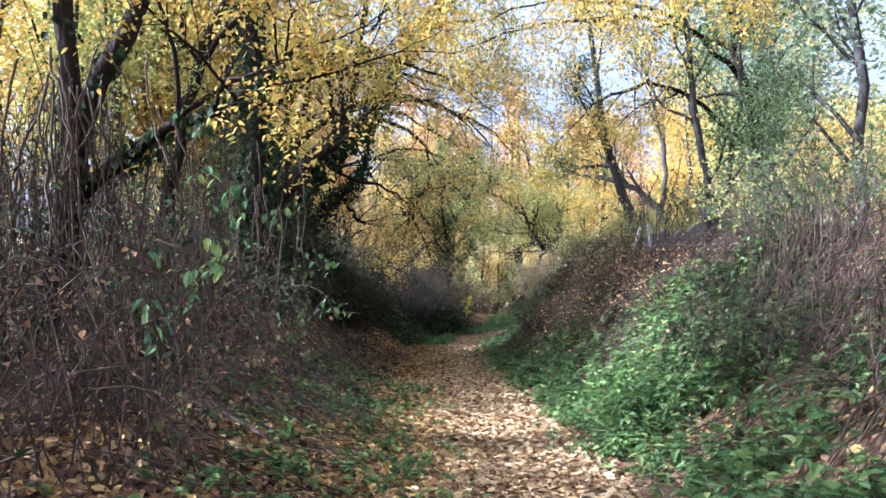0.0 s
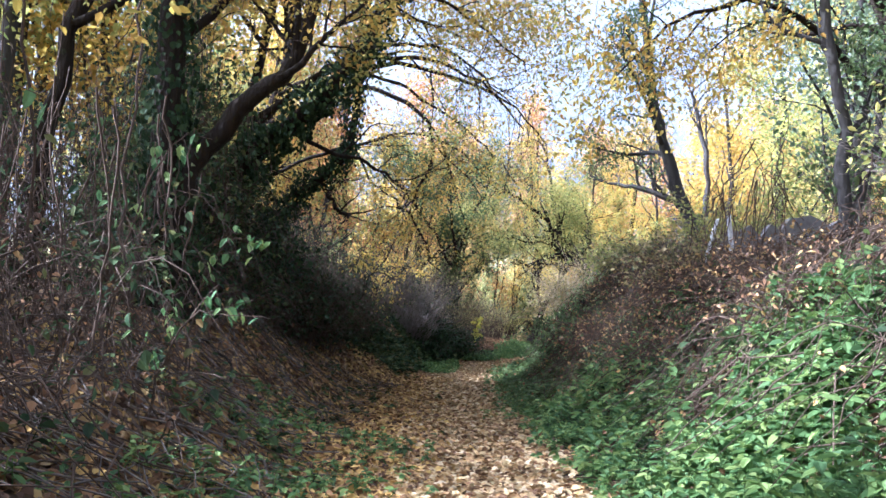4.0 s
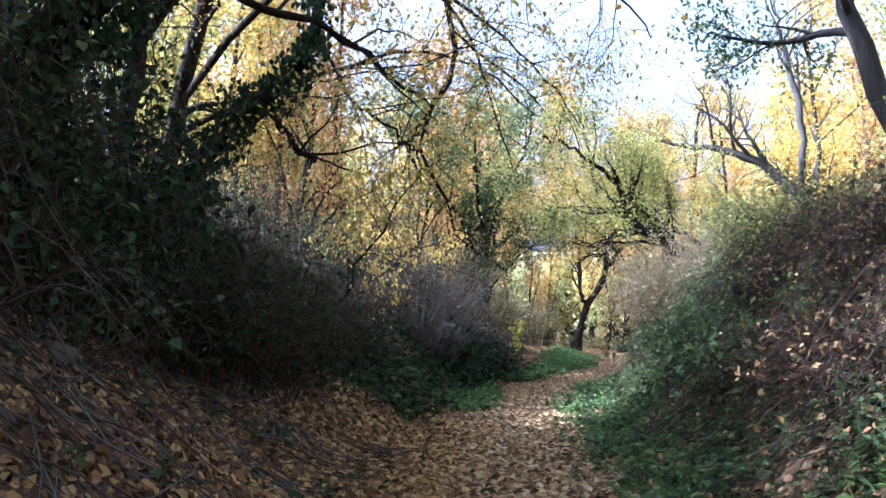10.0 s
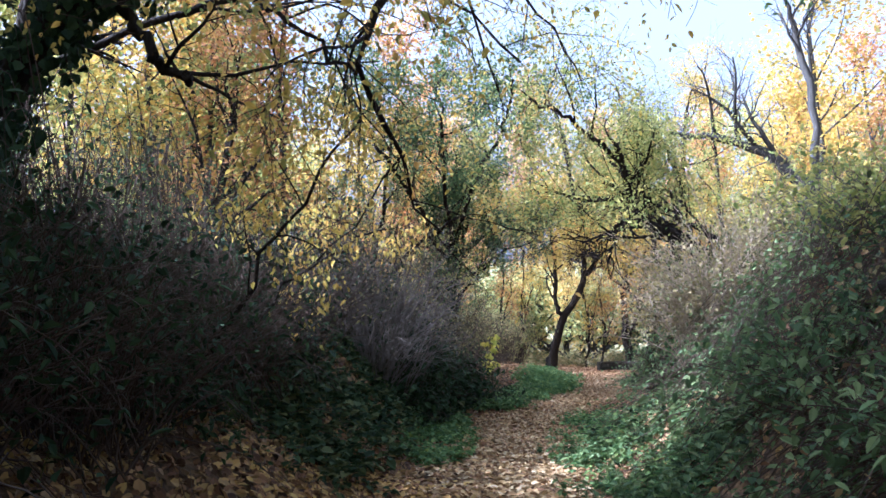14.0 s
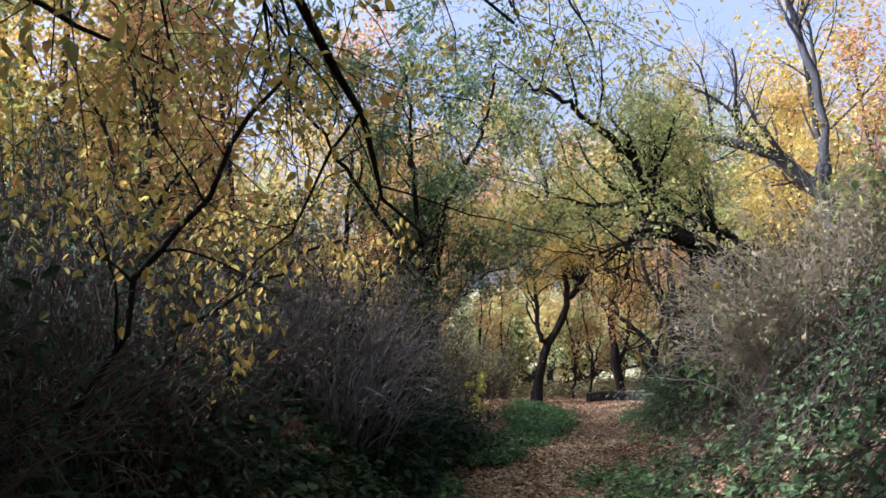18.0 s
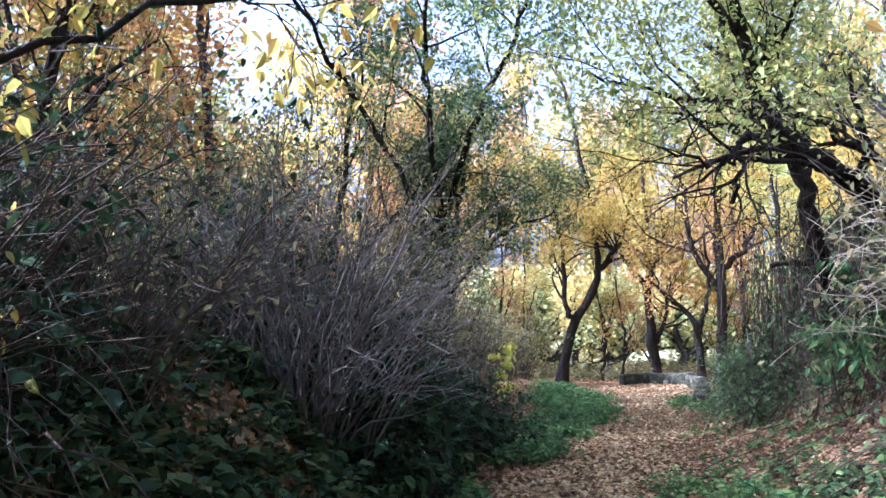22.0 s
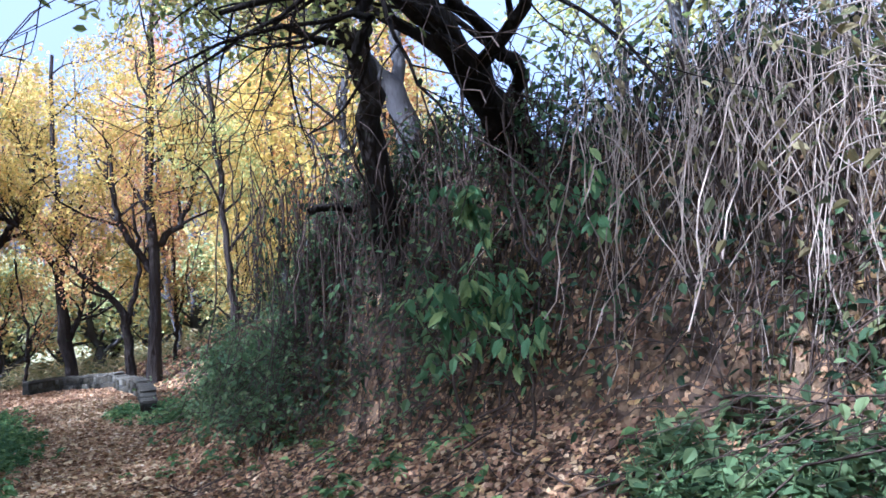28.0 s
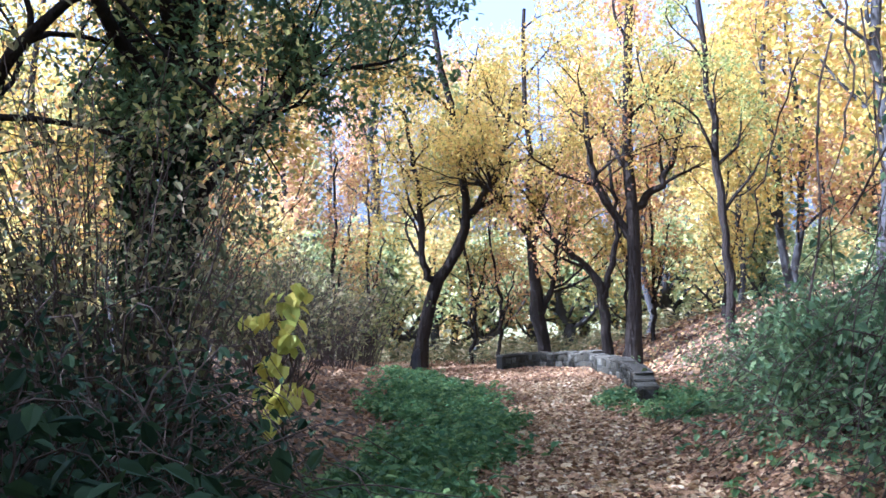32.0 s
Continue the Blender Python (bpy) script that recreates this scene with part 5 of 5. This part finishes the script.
for i, (x, y, pts, n) in enumerate([(-2.1, 5.6, [(0, 0, 0), (0.1, 0, 0.6), (0.3, -0.1, 1.0), (0.5, -0.2, 1.15)], 28), (-2.6, 12.4, [(0, 0, 0), (0.1, 0, 0.7), (0.3, 0, 1.2), (0.5, 0, 1.3)], 30),
                                    (-2.2, 10.6, [(0, 0, 0), (0.1, -0.1, 0.4), (0.35, -0.2, 0.75), (0.6, -0.3, 0.75)], 26), (-2.9, 8.4, [(0, 0, 0), (0.2, 0, 0.8), (0.5, -0.1, 1.5), (0.8, -0.2, 1.7)], 34),
                                    (-2.6, 7.0, [(0, 0, 0), (0.2, 0, 0.8), (0.5, 0, 1.5), (0.6, -0.2, 2.0)], 34), (-3.0, 11.4, [(0, 0, 0), (0.2, 0, 0.8), (0.4, 0.1, 1.5), (0.6, 0.2, 1.8)], 30)]):
    leafy_sapling("broad_leaved_shoot", x, y, pts, "arching shoot with drooping broad grey-green leaves", "broad", n, 0.1, 20 + i, width=0.5)
for i, (x, y, pts, n) in enumerate([(2.8, 30.0, [(0, 0, 0), (-0.1, 0, 0.4), (-0.15, -0.1, 0.75), (-0.3, -0.2, 0.85)], 70), (2.75, 29.4, [(0, 0, 0), (-0.05, -0.1, 0.3), (-0.15, -0.1, 0.55), (-0.3, -0.05, 0.6)], 60), (3.25, 29.9, [(0, 0, 0), (-0.12, -0.1, 0.2), (-0.25, -0.15, 0.32), (-0.4, -0.2, 0.32)], 50)]):
    leafy_sapling("broad_leaved_shoot", x, y, pts, "arching shoot with long green and yellowing leaves", "broad", n, 0.105, 40 + i, width=0.42)
shrub("leafy_shrub", 3.75, 34.7, "soft green leafy bush at the foot of the bank", 80, 1.2, 0.5, 0.35, (-0.1, 0), "twig_brown", 0.006, 6, 0.4, "green", 8, 0.06, droop=0.5, seed=56)
shrub("leafy_shrub", 4.7, 36.4, "soft green leafy bush at the foot of the bank", 80, 1.3, 0.6, 0.35, (-0.1, 0), "twig_brown", 0.006, 6, 0.4, "green", 7, 0.065, droop=0.5, seed=57)
sticks("fallen_twigs", strip(-3.6, -1.0, 5, 21, 0.3), 1000, 0.6, "dead brown twigs strewn over the left bank", "twig_brown", 0.006, seed=3)
sticks("fallen_twigs", strip(1.2, 3.4, 5, 34, 0.3), 700, 0.55, "dead brown twigs strewn over the right bank", "twig_brown", seed=4)
sticks("dead_sticks", strip(-3.4, -1.3, 7, 20, 0.3), 420, 1.0, "long pale dead sticks lying on the left bank", "twig", 0.006, seed=12)
rock("pale_stone", -3.15, 16.85, 0.13, "pale broken stone on the bank", 1)
rock("pale_stone", -2.13, 18.2, 0.1, "pale stone among fallen leaves", 2)
rock("pale_stone", 2.5, 9.4, 0.12, "pale stone in the undergrowth", 3)
leafy_sapling("yellow_sapling", -0.1, 34.4, [(0, 0, 0), (-0.05, 0, 0.45), (0.0, 0.02, 0.85), (-0.06, 0.05, 1.2)], "young sapling with broad lemon-yellow leaves", "lemon", 100, 0.095, 3, width=0.9)
leafy_sapling("broad_leaved_sapling", 2.95, 29.7, [(0, 0, 0), (-0.1, 0, 0.5), (-0.2, 0.05, 0.9), (-0.15, 0.1, 1.35)], "sapling with broad drooping green leaves on the bank", "broad", 150, 0.115, 4, width=0.42)
leafy_sapling("broad_leaved_sapling", 3.3, 29.2, [(0, 0, 0), (-0.1, -0.1, 0.3), (-0.2, -0.15, 0.5), (-0.35, -0.2, 0.6)], "low sapling with yellowing green leaves on the bank", "broad", 50, 0.11, 5, width=0.45)

# ---------------------------------------------------------------- ruined wall on the right bank
def ruined_wall():
    rng = np.random.default_rng(8)
    bm = bmesh.new()
    n = 14
    x0, x1, y0, th = 3.4, 5.3, 17.5, 0.28
    cols = []
    for i in range(n):
        x = x0 + (x1 - x0) * i / (n - 1)
        y = y0 + 0.12 * (x - x0)
        top = float(height(4.2, 17)) + 0.62 + 0.1 * rng.normal() - (0.25 if i == 0 else 0)
        cols.append([bm.verts.new((x, y + s * th / 2, z)) for s, z in ((-1, 1.6), (-1, top), (1, top), (1, 1.6))])
    for a, b in zip(cols, cols[1:]):
        for k in range(4):
            bm.faces.new((a[k], b[k], b[(k + 1) % 4], a[(k + 1) % 4]))
    bm.faces.new(cols[0])
    bm.faces.new(cols[-1][::-1])
    bmesh.ops.recalc_face_normals(bm, faces=list(bm.faces))
    return tagged(part("ruined_wall", bm, MAT["render_wall"]), "stained grey ruined wall behind the thicket", "wall")


ruined_wall()


def broken_post():
    root = thing("broken_post", (3.4, 16.9, float(height(3.4, 16.9)) + 0.05), "pale broken concrete post leaning in the thicket", "post")
    for name, at, size, lean in (("shaft", (0.02, 0, 0.3), (0.06, 0.05, 0.8), (0.05, -0.16, 0.3)), ("fragment", (-0.26, 0.05, 0.3), (0.05, 0.05, 0.72), (0.1, 0.22, 0.1))):
        bm = bmesh.new()
        bmesh.ops.create_cube(bm, size=1)
        for v in bm.verts:
            v.co = Vector((v.co.x * size[0], v.co.y * size[1], v.co.z * size[2] + (0.04 if v.co.x * v.co.z > 0 else 0)))
        bmesh.ops.bevel(bm, geom=list(bm.edges), offset=0.012, segments=1, affect="EDGES")
        ob = part(name, bm, MAT["pale_concrete"], root)
        ob.location, ob.rotation_euler = at, lean


broken_post()

def dead_wood(name, points, r0, r1, label):
    P, R = stroke(points, r0, r1, 12, 0.015)
    ob = part_mesh(name, tubes(P - np.array(points[0]), R, 7), MAT["bark"])
    ob.location = points[0]
    return tagged(ob, label, "dead branch")


dead_wood("dead_branch", [(4.1, 32.2, 2.45), (3.7, 32.1, 2.42), (3.3, 32.0, 2.34), (2.85, 31.9, 2.32)], 0.05, 0.03, "dead dark branch jutting out of the bank")
dead_wood("broken_log", [(2.35, 21.2, 1.45), (2.1, 21.0, 1.62), (1.85, 20.85, 1.78)], 0.05, 0.055, "broken dark log end sticking out of the thicket")
dead_wood("plastic_pipe", [(-3.0, 13.9, float(height(-3.0, 13.9)) + 0.02), (-2.75, 13.8, float(height(-2.75, 13.8)) + 0.14), (-2.5, 13.5, float(height(-2.5, 13.5)) + 0.16), (-2.35, 13.1, float(height(-2.35, 13.1)) + 0.0)], 0.014, 0.014, "thin dark plastic pipe looping out of the leaves")

# ---------------------------------------------------------------- ground plants
ground_cover("nettles", strip(0.9, 1.5, 8, 30, 0.18), 2100, "low green nettles along the path's edge", tall=0.15, size=0.06, per=7, seed=1)
ground_cover("nettles", strip(1.0, 2.7, 0, 17, 0.25), 2400, "low green nettles on the bank", "nettle", 0.22, 0.085, per=7, seed=2)
ground_cover("nettles", spot(2.3, 10.6, 0.9, 2.2), 900, "tall yellow-green nettles on the bank", "nettle", 0.45, 0.095, per=14, seed=15, width=0.55)
ground_cover("nettles", strip(1.2, 2.6, 3, 16, 0.3), 420, "taller nettles standing on the bank", "nettle", 0.42, 0.1, per=12, seed=16, width=0.55)
ground_cover("nettles", strip(-2.2, -0.85, 4, 14, 0.3), 750, "low green nettles beside the path", tall=0.15, size=0.065, per=7, seed=3)
ground_cover("nettles", strip(0.95, 2.3, 17, 26, 0.3), 1500, "green plants and brambles along the path's edge", "green", 0.22, 0.07, per=8, seed=14)
ground_cover("nettles", strip(1.3, 3.3, 11, 28, 0.3), 1500, "low brambles creeping over the right bank", "bramble", 0.22, 0.075, per=8, seed=13)
def bed(n):
    """The nettle bed that widens along the path's edge towards the clearing."""
    y = RNG.uniform(31.4, 44.6, n)
    a, b = np.interp(y, [31.4, 33, 35, 39.4, 44.6], [-0.75, -0.35, 0.25, 0.85, 1.5]), np.interp(y, [31.4, 33, 35, 41, 44.6], [-0.1, 0.35, 1.2, 2.5, 2.0])
    w = 0.25 * np.sin(y * 2.1) * np.sin(y * 0.9 + 1)
    return a + w + (b - a) * RNG.random(n) + RNG.normal(size=n) * 0.14, y


ground_cover("nettles", bed, 3000, "bed of bright green nettles beside the path", tall=0.2, size=0.075, per=8, seed=4)
ground_cover("nettles", spot(-1.05, 27.6, 0.5, 2.9), 800, "patch of green nettles under the shrub", tall=0.15, per=7, seed=5)
ground_cover("nettles", spot(4.15, 39.0, 0.75, 1.6), 520, "patch of green nettles by the wall's end", tall=0.2, per=7, seed=6)
ground_cover("nettles", strip(1.1, 2.8, 25, 37, 0.3), 420, "scattered green plants on the leafy slope", tall=0.13, per=6, seed=7)
ground_cover("nettles", spot(2.7, 27.7, 0.6, 0.8), 420, "green plants at the foot of the bank", "green", 0.2, per=7, seed=11)
ground_cover("nettles", strip(-3.4, -1.5, 22, 34, 0.3), 700, "dark low plants under the hedge", "bramble", 0.2, per=7, seed=8)
ground_cover("ground_ivy", strip(-3.3, -1.25, 23, 31, 0.15), 1900, "dark ivy carpeting the bank under the shrubs", "bramble", 0.22, 0.095, per=8, seed=12, width=0.8)
ground_cover("nettles", strip(-3.2, -1.0, 8, 20, 0.3), 220, "green sprigs among fallen leaves on the bank", "bramble", 0.2, 0.08, per=6, seed=10)

# ---------------------------------------------------------------- far woodland
def far_tree(name, leaf, tall, wide, seed, label, n=2600, size=0.42, girth=0.2):
    rng = np.random.default_rng(seed)
    root = thing(name, (0, 0, 0), label, "tree", "far woodland")
    P, R = stroke([(0, 0, 0), (0.2, 0, tall * 0.3), (0.1, 0.2, tall * 0.65), (0.3, 0, tall)], girth, 0.04, 10, 0.08, rng)
    P1, R1 = grow(P, R, 14, wide, 0.9, 0.3, 0.3, 0.15, 6, 0.5, 0.0, rng)
    P2, R2 = grow(P1, R1, 5, wide * 0.45, 0.9, 0.15, 0.3, 0.3, 4, 0.5, 0.03, rng)
    # pale bark here paints haze onto the distant trunks
    part_mesh("trunk", joined(tubes(P, R, 7), tubes(P1, R1, 4), tubes(P2, R2, 3)), MAT["bark_pale"], root)
    if leaf:
        part_mesh("crown", leaves_on(P2, max(n // len(P2), 1), size, rng, wide * 0.14, 0.4, 0.1, 0.65, blades=leaf_kites), MAT[leaf], root, smooth=False)
    return root


rng_far = np.random.default_rng(77)
KINDS = [far_tree("far_tree", "far_yellow", 11, 3.0, 1, "yellow autumn tree of the far wood", 2700, 0.3), far_tree("far_tree", "far_orange", 13, 3.2, 2, "orange autumn tree of the far wood", 2700, 0.3),
         far_tree("far_tree", "far_green", 12, 3.0, 3, "green and yellow tree of the far wood", 2700, 0.3), far_tree("far_tree", None, 15, 2.2, 4, "tall bare tree of the far wood"),
         far_tree("far_bush", "far_green", 3.0, 1.8, 5, "yellow-green bush at the wood's edge", 1800, 0.18),
         far_tree("woodland_tree", "yellow", 9, 2.6, 6, "yellow-leaved tree in the wood beside the path", 5600, 0.13, 0.12), far_tree("woodland_tree", "lime", 9.5, 2.6, 7, "yellow-green tree in the wood beside the path", 5600, 0.125, 0.12),
         far_tree("woodland_tree", "orange", 9, 2.4, 8, "orange-leaved tree in the wood beside the path", 5600, 0.13, 0.12),
         far_tree("far_bush", "far_yellow", 3.4, 2.0, 9, "yellow bush at the wood's edge", 1800, 0.18),
         far_tree("woodland_tree", "hazy", 8.5, 2.4, 10, "thin green tree in the wood above the bank, greyed by painted haze", 4600, 0.11, 0.1)]
SPOTS = []
for i in range(64):
    SPOTS.append((rng_far.uniform(-30, 44), rng_far.uniform(68, 98), int(rng_far.choice(4, p=[0.4, 0.25, 0.25, 0.1]))))
for i in range(28):
    SPOTS.append((rng_far.uniform(-20, 26), rng_far.uniform(57, 70), 4 + 4 * int(rng_far.integers(2))))
for i in range(10):
    SPOTS.append((rng_far.uniform(-20, -4), rng_far.uniform(42, 58), 4))
for i in range(24):
    SPOTS.append((-8 + 1.0 * i, rng_far.uniform(54.5, 60), 4 + 4 * (i % 3 == 0)))
# woodland beside the path; many of the left trees are added as sun shade
WOOD_LEFT = [(-8.5, -6, 6), (-9.5, 2, 5), (-9.4, 24.8, 6), (-6.6, 19.6, 5), (-7.2, 17, 6), (-10, 19.5, 7), (-10, 12, 6), (-9, 14, 5), (-8.5, 20, 5), (-8.6, 29.5, 6)]
WOOD_BACK = [(-6.6, 5.4, 5), (-6.4, 3.2, 6), (-7, 39, 6), (-10, 31, 5), (-10.5, 37, 7), (-7.2, 36, 7), (-8.5, 42, 5), (-9, 45, 6), (-2.0, 50, 7), (-4.4, 51.0, 5), (9.5, 53, 7), (10.5, 44, 5)]
WOOD_RIGHT = [(6.8, 20.5, 9), (8.0, 24.0, 9), (7.2, 16.4, 9), (9.2, 27.5, 6), (6.4, 12.0, 9), (12, 36, 6), (11, 28, 5), (12.5, 50, 7), (-5, 47.5, 5), (8, -4, 6), (6, -9, 5), (-5, -9, 6), (0, -14, 5), (9, 5, 6), (8.5, 12, 6), (10, 20, 6), (9.5, 33, 6), (-4, -4, 5)]
for x, y, k in WOOD_LEFT + WOOD_BACK + WOOD_RIGHT + [(5.5, -2, 6)]:
    SPOTS.append((x, y, k))
GOLD = [(10.4, 55.4, 7), (12.4, 53.2, 5), (11.6, 49.0, 5), (13.5, 46.0, 7), (-3.0, 47.5, 7), (14.5, 56.0, 5)]
SPOTS += [(x, y + (6 if 0 < x < 11 else 0), k) for x, y, k in GOLD]
# tall trees, mostly out of view, added to block the sun from the left
SHADE_TALL = [(-8.6, 35.4), (-9.2, 28.4), (-5.9, 19.8), (-8.6, 20.6), (-7.2, 21.2), (-8.0, 18.6), (-6.2, 1.4), (-5.6, -0.8)]
SPOTS += [(x, y, 5 + n % 2) for n, (x, y) in enumerate(SHADE_TALL)]
# low trees added to shade the path while sun passes over to the nettles
SHADE_SHORT = [(-6.3, 8.4), (-6.1, 11.2), (-6.6, 14.2)]
SPOTS += [(x, y, 6 - n % 2) for n, (x, y) in enumerate(SHADE_SHORT)]
# two bare far trees, then four trees added as shade for y 32-37
SPOTS += [(-6, 62, 3), (2.9, 63, 3), (-7.4, 33.6, 5), (-5.6, 37.2, 7), (-8.4, 32.2, 6), (-6.8, 35.6, 6)]
for n, (x, y, kind) in enumerate(SPOTS):
    m = Matrix.Translation((x, y, float(height(x, y)) - 0.1)) @ Matrix.Rotation(rng_far.random() * TAU, 4, "Z")
    ob = KINDS[kind]
    c = copy_thing(ob, m)
    s = 0.8 + 0.45 * rng_far.random() + (0.3 if (x, y) in SHADE_TALL else 0)
    s = 0.58 if (x, y) in SHADE_SHORT else s
    c.scale = (s, s, s)
for k in KINDS:
    for o in (*k.children_recursive, k):
        bpy.data.objects.remove(o)

# ---------------------------------------------------------------- fallen leaves
def litter(name, geo, mat, label):
    return tagged(part_mesh(name, geo, MAT[mat], smooth=False), label, "leaves", kind="stuff")


litter("path_leaves", joined(fallen(34000, strip(-0.75, 0.75, -4, 25, 0.12), 0.068), fallen(30000, strip(-0.75, 0.75, 25, 44, 0.14), 0.052)), "litter_gold", "thick golden-brown fallen leaves covering the path")
litter("bank_leaves", joined(fallen(40000, strip(-3.2, -0.7, -4, 33, 0.4), 0.075, tilt=1.2), fallen(7000, strip(1.2, 3.2, -4, 24, 0.4), 0.065), fallen(6000, strip(0.6, 3.6, 24, 38, 0.3), 0.045)), "litter", "brown fallen leaves scattered over the banks")
litter("slope_leaves", fallen(52000, strip(0.6, 3.7, 23, 39, 0.3), 0.038), "litter_red", "small red-brown leaves covering the slope under the oak")
litter("yellow_leaves", joined(fallen(3200, strip(-3.4, -0.6, 3, 21, 0.3, power=1.1), 0.085, tilt=1.0), fallen(500, strip(0.7, 2.4, 3, 22, 0.3), 0.08)), "litter_yellow", "fresh yellow and tan leaves strewn over the banks")
litter("clearing_leaves", fallen(48000, strip(-4.5, 2.2, 33, 55, 0.5), 0.058), "litter_red", "red-brown fallen leaves covering the clearing")
litter("verge_leaves", fallen(13000, strip(-1.9, -0.6, 6, 24, 0.2), 0.07), "litter_yellow", "golden leaves lying thick along the path's verge")
def wood_floor(n):
    x, y = RNG.uniform(-15, 15, n), RNG.uniform(-14, 52, n)
    off = np.abs(x - centre(y)) > 4.6
    return x[off], y[off]


litter("woodland_leaves", fallen(14000, wood_floor, 0.11), "litter", "brown fallen leaves covering the floor of the wood")
litter("bank_face_leaves", fallen(6000, strip(2.4, 4.8, 27, 37, 0.3), 0.042), "litter", "brown leaves caught on the bank under the oak")
litter("hillside_leaves", fallen(16000, strip(1.8, 8.5, 37, 54, 0.4), 0.09), "litter", "brown leaves covering the slope beside the clearing")
ground_cover("meadow", spot(4, 57, 15, 6), 4500, "pale green and straw-coloured meadow beyond the trees", "olive", 0.6, 0.2, 6, seed=9, width=0.25)
ONE = mesh_data("fallen_leaf", *leaf_blades(np.array([[-0.5, 0, 0]]), np.array([[1.0, 0, 0]]), np.array([[0, 0, 1.0]]), 1.0, 0.75, 0.35, -0.12), MAT["litter_one"], False)
rng_leaf = np.random.default_rng(99)
lx, ly = strip(-0.8, 0.8, 4, 40, 0.1, rng_leaf)(300)
for x, y in zip(lx, ly):
    ob = new("fallen_leaf", ONE)
    ob.parent = ground
    ob.location = (x, y, float(height(x, y)) + 0.03)
    ob.rotation_euler = (rng_leaf.normal() * 0.2, rng_leaf.normal() * 0.2, rng_leaf.random() * TAU)
    ob.scale = (0.065 + 0.045 * rng_leaf.random(),) * 3
